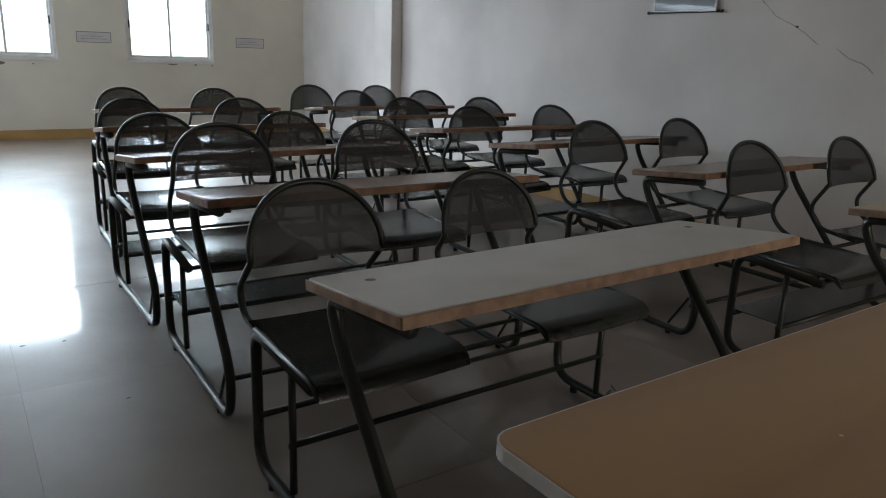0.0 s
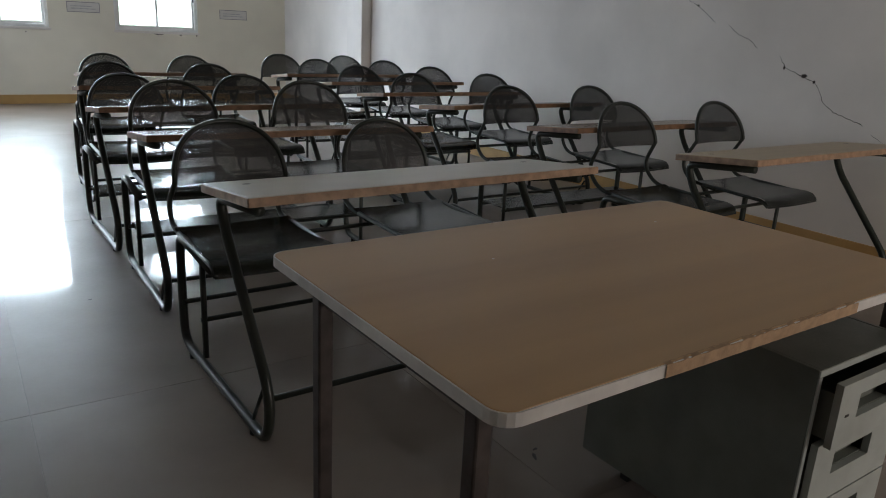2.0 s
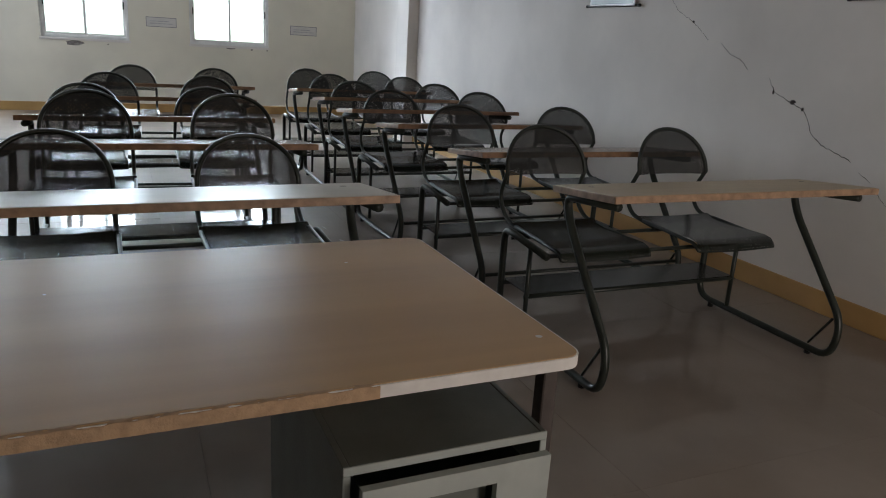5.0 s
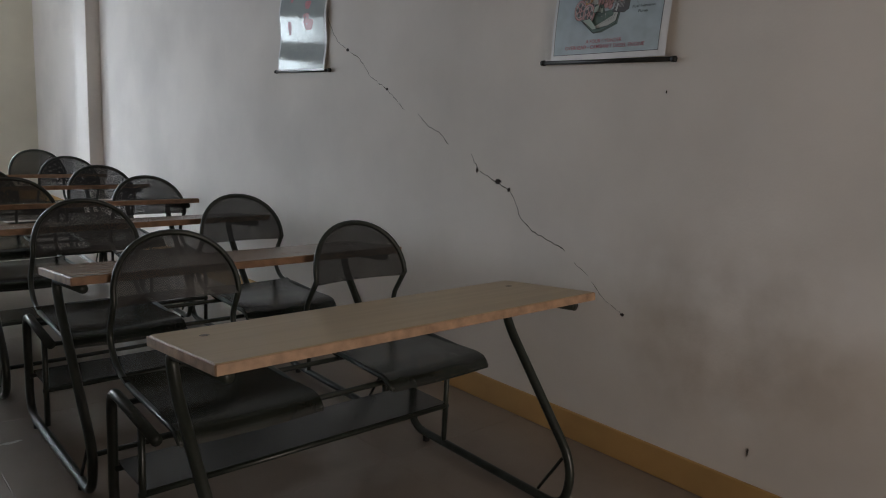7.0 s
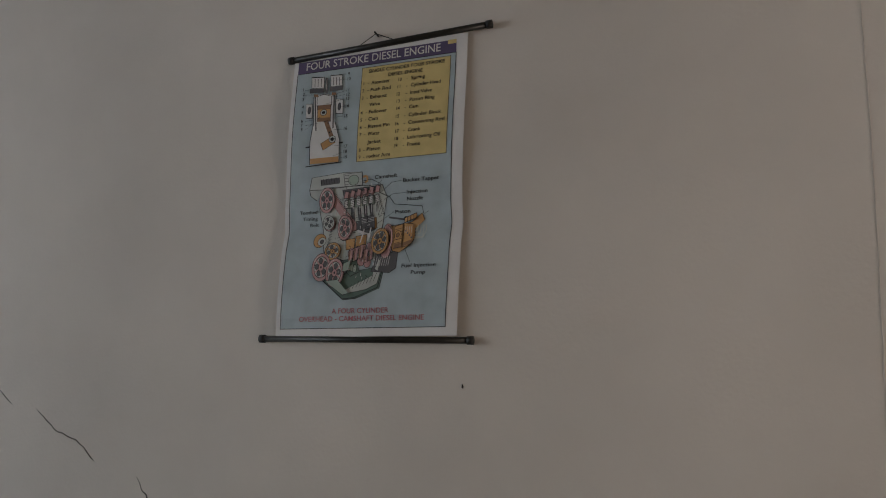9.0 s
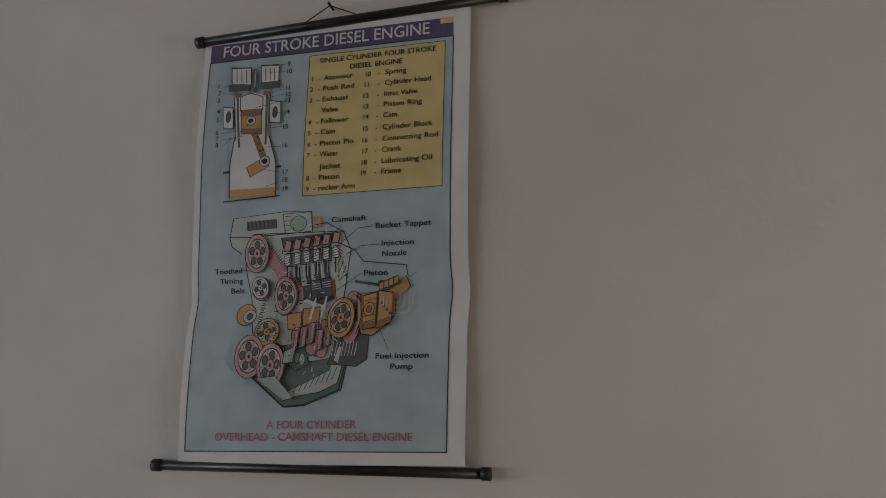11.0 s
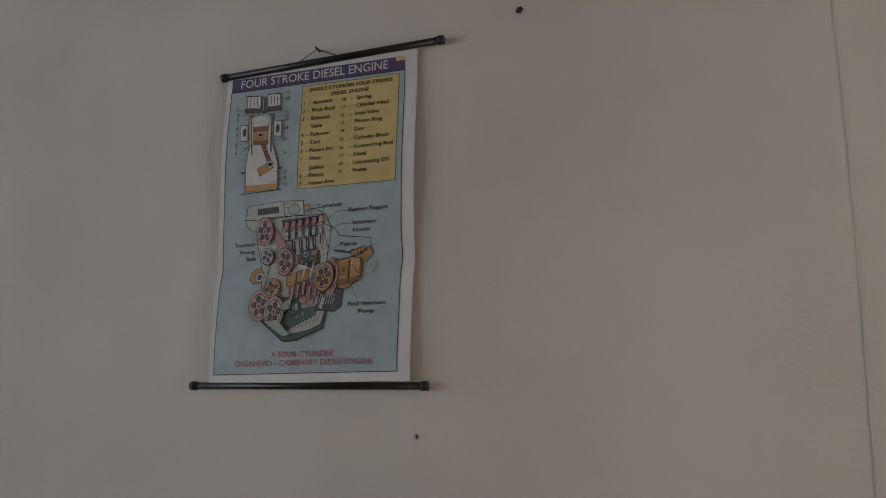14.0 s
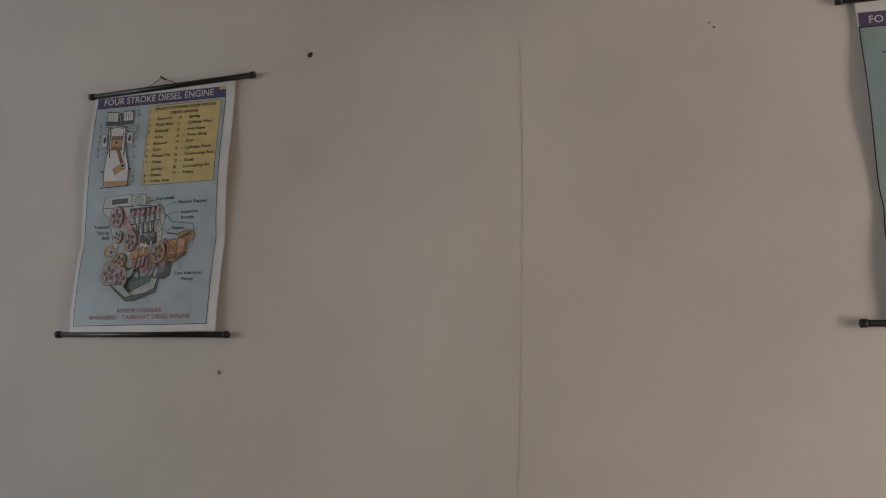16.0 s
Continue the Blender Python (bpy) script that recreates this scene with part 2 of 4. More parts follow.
def rounded(pts, r, n=6):
    """A polyline with its inner corners rounded; a point may carry a radius of its own as fourth number."""
    P = [Vector(p[:3]) for p in pts]
    out = [P[0]]
    for i in range(1, len(P) - 1):
        rad = pts[i][3] if len(pts[i]) > 3 else r
        a, b = P[i - 1] - P[i], P[i + 1] - P[i]
        k = min(rad, a.length * 0.49, b.length * 0.49)
        s, e = P[i] + a.normalized() * k, P[i] + b.normalized() * k
        for j in range(n + 1):
            t = j / n
            out.append((1 - t) ** 2 * s + 2 * t * (1 - t) * P[i] + t * t * e)
    return out + [P[-1]]


def sweep(bm, path, r, seg=10, flat=1.0):
    """A round tube along a path, closed at both ends."""
    path = [Vector(p) for p in path]
    rings, up = [], None
    for i, p in enumerate(path):
        d = (path[min(i + 1, len(path) - 1)] - path[max(i - 1, 0)]).normalized()
        if up is None:
            up = d.cross(Vector((0, 0, 1)))
            up = up.normalized() if up.length > 0.05 else Vector((1, 0, 0))
        up = (up - d * up.dot(d)).normalized()
        side = d.cross(up)
        rings.append([bm.verts.new(p + up * math.cos(a) * r + side * math.sin(a) * r * flat) for a in (2 * math.pi * k / seg for k in range(seg))])
    for a, b in zip(rings, rings[1:]):
        for k in range(seg):
            bm.faces.new((a[k], a[(k + 1) % seg], b[(k + 1) % seg], b[k]))
    bm.faces.new(rings[0][::-1])
    bm.faces.new(rings[-1])
    bmesh.ops.recalc_face_normals(bm, faces=bm.faces[:])
    return bm


def tube(pts, r, bend=0.05, seg=10):
    return sweep(bmesh.new(), rounded(pts, bend), r, seg)


def slab(outline, z0, z1, bevel=0.0):
    """A plate from an outline in x and y between two heights."""
    bm = bmesh.new()
    f = bm.faces.new([bm.verts.new((x, y, z0)) for x, y in outline])
    top = bmesh.ops.extrude_face_region(bm, geom=[f])
    bmesh.ops.translate(bm, vec=(0, 0, z1 - z0), verts=[v for v in top["geom"] if isinstance(v, bmesh.types.BMVert)])
    bmesh.ops.recalc_face_normals(bm, faces=bm.faces[:])
    if bevel:
        es = [e for e in bm.edges if abs(e.verts[0].co.z - e.verts[1].co.z) < 1e-6]
        bmesh.ops.bevel(bm, geom=es, offset=bevel, segments=2, affect="EDGES", profile=0.5)
    return bm


def round_rect(x0, y0, x1, y1, r, n=5):
    pts = []
    for cx, cy, a in ((x1 - r, y1 - r, 0), (x0 + r, y1 - r, 90), (x0 + r, y0 + r, 180), (x1 - r, y0 + r, 270)):
        pts += [(cx + r * math.cos(radians(a + 90 * k / n)), cy + r * math.sin(radians(a + 90 * k / n))) for k in range(n + 1)]
    return pts


# ---- room ----
T = 0.23


def wall_with_openings(name, along, at, lo, hi, out, openings, sill, head, paint=PAINT):
    """A wall of boxes; along: 'x' or 'y'; at: its inner face; out: which way it is thick."""
    bm = bmesh.new()

    def piece(a, b, z0, z1):
        c0, c1 = sorted((at, at + out * T))
        box(bm, (a, c0, z0) if along == "x" else (c0, a, z0), (b, c1, z1) if along == "x" else (c1, b, z1))

    cur = lo
    for a, b in openings:
        piece(cur, a, 0, H)
        if sill:
            piece(a, b, 0, sill)
        piece(a, b, head, H)
        cur = b
    piece(cur, hi, 0, H)
    return tagged(mesh_object(name, bm, paint), "cream painted plaster wall", "wall", kind="structure")


wall_with_openings("wall_north", "x", Y1, X0, X1 + 0.08, 1, WIN, SILL, HEAD, NORTHPAINT)
wall_with_openings("wall_west", "y", X0, Y0, Y1 + T, -1, WEST, 1.05, HEAD, LOWBOUNCE)
wall_with_openings("wall_east", "y", X1, Y0, 8.1, 1, [], 0, 0)
wall_with_openings("wall_east_bay", "y", X1 + 0.08, 8.1, Y1 + T, 1, [], 0, 0)
wall_with_openings("wall_south", "x", Y0, X0, X1, -1, [DOOR], 0, 2.1, LOWBOUNCE)
tagged(mesh_object("ceiling", boxed((X0 - T, Y0 - T, H), (X1 + T, Y1 + T, H + 0.15)), CEIL), "painted ceiling, darkened to cut bounced light", "ceiling", kind="structure")
tagged(mesh_object("pillar", boxed((4.588, 8.0, 0), (X1 + 0.08, 8.40, H), 0.008, 2), PAINT), "cream painted wall pillar", "pillar", kind="structure")
for lo, hi in (((X0, Y1 - 0.012, 0), (X1 + 0.08, Y1, 0.12)), ((X1 - 0.012, Y0, 0), (X1, 8.0, 0.12)), ((X1 + 0.068, 8.40, 0), (X1 + 0.08, Y1 - 0.012, 0.12)), ((X0, Y0 + 0.012, 0), (X0 + 0.012, Y1 - 0.012, 0.12)),
               ((X0, Y0, 0), (DOOR[0], Y0 + 0.012, 0.12)), ((DOOR[1], Y0, 0), (X1 - 0.012, Y0 + 0.012, 0.12))):
    tagged(mesh_object("baseboard", boxed(lo, hi, 0.003), SKIRT), "ochre painted skirting band", "skirting", kind="structure")
ground = tagged(mesh_object("ground", boxed((-300, -300, -0.5), (300, 300, -0.16)), GREY), "bare ground outside the building", "ground", kind="structure")


def window(name, along, at, out, a, b, sill, head):
    """A sliding aluminium window of two sashes in an opening."""
    w = thing(name, "white aluminium sliding window with two glazed sashes", "window", kind="structure")

    def put(lo, hi):
        return boxed(lo if along == "x" else (lo[1], lo[0], lo[2]), hi if along == "x" else (hi[1], hi[0], hi[2]), 0.003)

    def span(u0, u1, d0, d1, z0, z1):
        c = sorted((at + out * d0, at + out * d1))
        return put((u0, c[0], z0), (u1, c[1], z1))

    f = 0.042
    for u0, u1, z0, z1 in ((a, a + f, sill, head), (b - f, b, sill, head), (a + f, b - f, sill, sill + f), (a + f, b - f, head - f, head), (a + f, b - f, 2.03, 2.075)):
        part("window_frame", span(u0, u1, 0.02, 0.10, z0, z1), ALU, w)
    mid = (a + b) / 2
    s = 0.028
    for k, (u0, u1, d) in enumerate(((a + f, mid + s / 2, 0.03), (mid - s / 2, b - f, 0.06))):
        for x0, x1, z0, z1 in ((u0, u0 + s, sill + f, 2.03), (u1 - s, u1, sill + f, 2.03), (u0 + s, u1 - s, sill + f, sill + f + s), (u0 + s, u1 - s, 2.03 - s, 2.03)):
            part("sash", span(x0, x1, d, d + 0.025, z0, z1), ALU, w)
        pane = part("pane", span(u0 + s, u1 - s, d + 0.010, d + 0.014, sill + f + s, 2.03 - s), GLASS, w)
        pane.visible_shadow = False
    pane = part("pane", span(a + f, b - f, 0.05, 0.054, 2.075, head - f), GLASS, w)
    pane.visible_shadow = False
    for u in (a + f + 0.004, b - f - 0.02):
        part("latch", span(u, u + 0.016, 0.012, 0.03, sill + 0.42, sill + 0.52), BLACK, w, "small black window latch")
    part("sill", span(a - 0.02, b + 0.02, -0.012, 0.02, sill - 0.03, sill), PAINT, w)


for i, (a, b) in enumerate(WIN):
    window("window_%d" % (i + 1), "x", Y1, 1, a, b, SILL, HEAD)
for i, (a, b) in enumerate(WEST):
    window("window_%d" % (i + 4), "y", X0, -1, a, b, 1.05, HEAD)



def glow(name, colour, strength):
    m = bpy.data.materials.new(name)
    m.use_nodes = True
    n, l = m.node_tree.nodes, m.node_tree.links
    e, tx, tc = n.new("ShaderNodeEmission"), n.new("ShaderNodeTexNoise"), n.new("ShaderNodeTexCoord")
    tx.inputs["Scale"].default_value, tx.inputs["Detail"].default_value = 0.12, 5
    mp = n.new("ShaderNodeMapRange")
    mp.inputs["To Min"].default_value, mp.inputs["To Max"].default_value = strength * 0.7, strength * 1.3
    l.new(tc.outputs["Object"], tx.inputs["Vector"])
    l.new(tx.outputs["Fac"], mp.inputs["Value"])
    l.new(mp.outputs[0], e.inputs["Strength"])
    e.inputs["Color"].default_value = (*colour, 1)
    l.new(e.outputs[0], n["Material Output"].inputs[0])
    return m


SKYGLOW = glow("bright_overcast_sky", (0.78, 0.90, 1.0), 30.0)
# the tree band emits light itself, in place of daylight falling on trees
TREEGLOW = glow("self_lit_tree_backdrop", (0.86, 1.0, 0.92), 3.2)
tagged(mesh_object("backdrop", boxed((-70, 75, 12), (75, 75.5, 60)), SKYGLOW), "bright overcast sky", "sky", kind="structure")
tagged(mesh_object("backdrop", boxed((-70, 70, -0.16), (75, 70.5, 12.5)), TREEGLOW), "self-lit backdrop of distant trees", "trees", kind="structure")

# ---- desks with two seats ----


def mirror(pts, x):
    return [(x, *p) for p in pts]


def twin_desk(top_mat, label, seats=((0.0, 0.0, 0.0), (0.0, 0.0, 0.0)), shelf=True, edge=EDGE, top=0.754, front_bar=True):
    """Its front edge runs along x at y 0; the seats are behind it, at greater y."""
    d = thing("twin_desk", label, "desk", "school desks in two columns")
    L, D = 1.305, 0.40
    slope = Matrix.Translation((0, D / 2, top)) @ Matrix.Rotation(radians(-5.6), 4, "X") @ Matrix.Translation((0, -D / 2, 0))
    bm = slab(round_rect(0, 0, L, D, 0.012, 3), -0.026, 0.0, 0.003)
    bm.transform(slope)
    part("desktop", bm, [top_mat], d)
    for lo, hi in (((-0.002, -0.004, -0.027), (L + 0.002, -0.0005, -0.002)), ((-0.004, 0, -0.027), (-0.0005, D, -0.002)), ((L + 0.0005, 0, -0.027), (L + 0.004, D, -0.002))):
        bm = boxed(lo, hi, 0.001)
        bm.transform(slope)
        part("edge_band", bm, edge, d, "worn brown wooden edge")
    for x in (0.10, L - 0.10):
        bm = bmesh.new()
        bmesh.ops.create_circle(bm, cap_ends=True, segments=16, radius=0.013)
        bm.transform(slope @ Matrix.Translation((x, D - 0.11, 0.0008)))
        part("bolt_cover", bm, GREY, d, "grey round bolt cover")
    for x in (0.04, 1.248):
        prof = [(0.03, top - 0.027), (0.36, top - 0.058, 0.05), (0.315, 0.60, 0.05), (-0.018, 0.19, 0.10), (0.010, 0.026, 0.07), (0.835, 0.034, 0.09), (0.835, 0.455, 0.06), (0.46, 0.425)]
        part("side_frame", tube([(x, *p) for p in prof], 0.0165, 0.05, 10), STEEL, d, smooth=True)
        xi = x + (0.012 if x < 0.5 else -0.012)
        part("strut", tube([(xi, 0.615, 0.05), (xi, 0.615, 0.43)], 0.011, 0.01, 8), STEEL, d, smooth=True)
        part("brace", tube([(x, 0.125, 0.05), (x, 0.03, 0.20)], 0.006, 0.01, 6), STEEL, d, smooth=True)
        for y in (0.12, 0.735):
            part("foot", tube([(x, y, 0.0), (x, y, 0.012), (x, y, 0.034)], 0.014, 0.001, 8), BLACK, d, "black adjustable foot", True)
    for y, z in ((0.50, 0.415), (0.77, 0.425), (0.615, 0.195), (0.82, 0.195)):
        part("cross_bar", tube([(0.04, y, z), (1.248, y, z)], 0.0095, 0.01, 8), STEEL, d, smooth=True)
    if front_bar:
        part("cross_bar", tube([(0.04, 0.016, 0.163), (1.248, 0.016, 0.163)], 0.0095, 0.01, 8), STEEL, d, smooth=True)
    if shelf:
        part("shelf", boxed((0.055, 0.61, 0.206), (1.234, 0.845, 0.2095)), SEATMESH, d, "perforated sheet steel shelf")
    for x0, (dx, back, drop) in zip((0.080, 0.803), seats):
        chair_seat(d, x0 + dx, x0 + dx + 0.45, back, drop)
    return d


def chair_seat(d, x0, x1, back, drop):
    """back: how far the backrest leans away from the desk beyond the usual; drop: how much lower it ends."""
    bm = bmesh.new()
    prof = [(0.405, 0.415), (0.412, 0.437), (0.432, 0.455), (0.47, 0.462), (0.60, 0.459), (0.74, 0.459), (0.81, 0.464), (0.865, 0.474)]
    for off in (0.0,):
        rows = [[bm.verts.new((x, y, z + off - 0.006 * math.sin(math.pi * (x - x0) / (x1 - x0)))) for x in np.linspace(x0, x1, 7)] for y, z in prof]
        for a, b in zip(rows, rows[1:]):
            for k in range(6):
                bm.faces.new((a[k], a[k + 1], b[k + 1], b[k]) if off else (b[k], b[k + 1], a[k + 1], a[k]))
    part("seat", bm, SEATMESH, d, "dark green perforated steel seat", True)
    for x in (x0 + 0.004, x1 - 0.004):
        part("seat_rail", tube([(x, 0.41, 0.42), (x, 0.45, 0.447), (x, 0.82, 0.462)], 0.009, 0.02, 8), STEEL, d, smooth=True)
    mid, w, n = (x0 + x1) / 2, (x1 - x0) / 2 - 0.012, 22

    def lean(z):
        return 0.905 + back + 0.28 * (z - 0.68 + drop)

    arch = []
    for k in range(n + 1):
        a = math.pi * k / n
        s = math.sin(a)
        z = 0.69 - drop + 0.203 * s ** 0.9
        arch.append((mid - w * math.copysign(abs(math.cos(a)) ** 0.95, math.cos(a)), lean(z) + 0.03 * (1 - math.cos(a) ** 2) , z))
    left = [(x0 + 0.012, 0.74, 0.446), (x0 + 0.012, 0.93, 0.47, 0.06), (x0 + 0.012, 0.99 + back * 0.6, 0.56 - drop * 0.3, 0.07), (x0 + 0.012, 0.91 + back, 0.685 - drop, 0.06)]
    left_r = rounded(left, 0.06)[:-1]
    right_r = [Vector((x1 + x0 - p.x, p.y, p.z)) for p in left_r][::-1]
    part("back_tube", sweep(bmesh.new(), left_r + [Vector(p) for p in arch] + right_r, 0.0105, 8), STEEL, d, smooth=True)
    bm = bmesh.new()
    for off in (-0.001,):
        c = bm.verts.new((mid, lean(0.75 - drop) + 0.022 + off, 0.75 - drop))
        low = [bm.verts.new((x, lean(0.674 - drop) + off + 0.03 * (1 - ((x - mid) / w) ** 2), 0.674 - drop)) for x in np.linspace(x0 + 0.012, x1 - 0.012, 9)]
        rim = [bm.verts.new((p[0], p[1] + off, p[2])) for p in arch[1:-1]]
        loop = low + rim[::-1]
        for i in range(len(loop)):
            a, b = loop[i], loop[(i + 1) % len(loop)]
            bm.faces.new((c, a, b) if off < 0 else (c, b, a))
    part("backrest", bm, BACKMESH, d, "dark perforated sheet half-round backrest", True)


PALE = twin_desk(DESKTOPS[1], "pale-topped twin school desk with two dark perforated steel seats", ((-0.05, -0.05, 0.045), (-0.03, 0.06, 0.075)), False, PALE_EDGE)
BROWN = twin_desk(DESKTOPS[0], "brown-topped twin school desk with two dark perforated steel seats")
NEAR = twin_desk(DESKTOPS[0], "brown-topped twin school desk behind the pale-topped one", ((0.0, -0.06, -0.012), (0.0, -0.08, -0.012)))
LOW = twin_desk(DESKTOPS[0], "brown-topped twin school desk with low perforated seat backs", ((-0.01, -0.085, 0.026), (0.01, -0.07, 0.03)))
BEIGE = twin_desk(TANTOP, "beige-topped twin school desk with two dark perforated steel seats", ((0.0, 0.045, 0.0), (-0.005, 0.0, 0.0)), True, PALE_EDGE, 0.763, False)
PALE.matrix_basis = pose(0.912, 1.524, 0, 0, 0, 1.4)
NEAR.matrix_basis = pose(0.908, 2.672, 0, 0, 0, -0.8)
LOW.matrix_basis = pose(0.895, 3.635, 0, 0, 0, 0.8)
BEIGE.matrix_basis = pose(2.946, 1.395, 0)
BROWN.matrix_basis = pose(2.932, 2.405, 0)
for x, y, a in ((2.887, 3.452, 1.5), (2.848, 4.288, 0.5), (2.880, 5.203, 0.3), (2.846, 6.058, 0.0)):
    copy_thing(BROWN, pose(x, y, 0, 0, 0, a))
for x, y, a in ((0.974, 4.835, -1.5), (1.155, 6.06, -1.5)):
    copy_thing(LOW, pose(x, y, 0, 0, 0, a))

# ---- teacher's table and drawer unit ----
table = thing("teacher_table", "long wooden-topped table with white edging and steel legs", "table", m=pose(0.846, 0.358, 0, 0, 0, 1.0))
TW, TD, TZ0, TZ1 = 1.306, 0.805, 0.715, 0.737
part("tabletop", slab(round_rect(0, 0, TW, TD, 0.036), TZ0, TZ1, 0.002), TABLETOP, table, "beech-coloured laminate top")
ring = round_rect(-0.003, -0.003, TW + 0.003, TD + 0.003, 0.039)
inner = round_rect(0.0004, 0.0004, TW - 0.0004, TD - 0.0004, 0.036)
bm = bmesh.new()
n_r = len(ring)
vs = [[bm.verts.new((x, y, z)) for x, y in o] for o, z in ((ring, TZ0 - 0.0015), (ring, TZ1 - 0.0015), (inner, TZ1 - 0.0015), (inner, TZ0 - 0.0015))]
for k in range(n_r):
    for j in range(4):
        a, b = vs[j], vs[(j + 1) % 4]
        bm.faces.new((a[k], a[(k + 1) % n_r], b[(k + 1) % n_r], b[k]))
part("edge_band", bm, BAND, table, "white plastic edge strip")
# bare chipboard with a ragged upper edge where the strip is gone
bm = bmesh.new()
rnd = random.Random(41)
cols = []
for k in range(61):
    x = 0.328 + 0.592 * k / 60
    top_z = TZ1 - 0.0004 - rnd.uniform(0, 0.0035) * (k % 7 > 1)
    cols.append([bm.verts.new((x, -0.0046 + rnd.uniform(-0.0005, 0.0005), TZ0 - 0.002)), bm.verts.new((x, -0.0048 + rnd.uniform(-0.0005, 0.0005), top_z)), bm.verts.new((x, 0.002 + rnd.uniform(0, 0.004), TZ1 + 0.0004))])
for p, q in zip(cols, cols[1:]):
    for k in range(2):
        bm.faces.new((p[k], q[k], q[k + 1], p[k + 1]))
part("bare_edge", bm, CHIP, table, "bare chipboard where edging is torn off")
for x, y in ((0.016, 0.070), (1.262, 0.055), (0.010, 0.578), (1.262, 0.578)):
    part("leg", boxed((x, y, 0.0), (x + 0.032, y + 0.032, TZ0), 0.004, 2), LEG, table)
for lo, hi in (((0.042, 0.589, 0.685), (1.262, 0.599, TZ0)), ((0.022, 0.102, 0.685), (0.032, 0.578, TZ0)), ((1.273, 0.087, 0.685), (1.283, 0.578, TZ0))):
    part("apron", boxed(lo, hi, 0.002), LEG, table)
for x, y, r in ((1.268, 0.095, 0.007), (1.05, 0.62, 0.004), (0.42, 0.55, 0.003)):
    bm = bmesh.new()
    bmesh.ops.create_circle(bm, cap_ends=True, segments=9, radius=r)
    bm.transform(Matrix.Translation((x, y, TZ1 + 0.0006)))
    part("chip_mark", bm, BAND, table, "small white chip in the laminate")

ped = thing("drawer_unit", "dark grey steel pedestal with three pale drawers under the table", "drawer unit", m=pose(1.714, 0.391, 0, 0, 0, 0.8))
W, Dp, Z0, Z1 = 0.385, 0.61, 0.075, 0.586
for nm, lo, hi in (("side_panel", (0, 0, Z0), (0.012, Dp, Z1)), ("side_panel", (W - 0.012, 0, Z0), (W, Dp, Z1)), ("top_panel", (0.012, 0, Z1 - 0.012), (W - 0.012, Dp, Z1 - 0.0005)),
                   ("back_panel", (0.012, Dp - 0.012, Z0), (W - 0.012, Dp - 0.0005, Z1 - 0.012)), ("bottom_panel", (0.012, 0, Z0 + 0.0005), (W - 0.012, Dp - 0.012, Z0 + 0.012))):
    part(nm, boxed(lo, hi, 0.0015), PED, ped)
part("rim", boxed((0, -0.004, Z1 - 0.016), (W, 0.0, Z1), 0.001), PEDFRONT, ped, "pale grey front rim")
for x in (0.0, W - 0.013):
    part("rim", boxed((x, -0.004, Z0), (x + 0.013, 0.0, Z1 - 0.0165), 0.001), PEDFRONT, ped, "pale grey front rim")
for x in (0.07, W - 0.10):
    for y in (0.07, Dp - 0.12):
        part("foot", boxed((x, y, 0.0), (x + 0.03, y + 0.03, Z0), 0.003), BLACK, ped)


def drawer(z0, z1, pull):
    bm = bmesh.new()
    x0, x1, y0, y1 = 0.020, W - 0.016, -0.022 - pull, -0.006 - pull
    hx0, hx1, hz0, hz1 = x0 + 0.080, x1 - 0.105, z1 - 0.092, z1 - 0.036
    for lo, hi in (((x0, y0, z0), (hx0, y1, z1)), ((hx1, y0, z0), (x1, y1, z1)), ((hx0, y0, z0), (hx1, y1, hz0)), ((hx0, y0, hz1), (hx1, y1, z1))):
        box(bm, lo, hi)
    f = part("drawer", bm, PEDFRONT, ped, "pale grey steel drawer front")
    bm = bmesh.new()
    for lo, hi in (((hx0, y1 + 0.0005, hz0), (hx1, y1 + 0.022, hz0 + 0.002)), ((hx0, y1 + 0.022, hz0), (hx1, y1 + 0.024, hz1))):
        box(bm, lo, hi)
    part("handle_recess", bm, PED, f, "dark recessed drawer pull")
    bm = bmesh.new()
    for lo, hi in (((x0 + 0.012, y1, z0 + 0.01), (x0 + 0.015, 0.4 - pull, z1 - 0.03)), ((x1 - 0.027, y1, z0 + 0.01), (x1 - 0.024, 0.4 - pull, z1 - 0.03)), ((x0 + 0.015, y1, z0 + 0.01), (x1 - 0.027, 0.4 - pull, z0 + 0.013))):
        box(bm, lo, hi)
    part("tray", bm, PED, f)
    return f


top = drawer(0.418, 0.566, 0.024)
part("keyhole", boxed((0.050, -0.0475, 0.487), (0.064, -0.0455, 0.492)), BLACK, top, "black keyhole slot")
drawer(0.256, 0.413, 0.0)
drawer(0.092, 0.251, 0.0)

# ---- wall charts ----


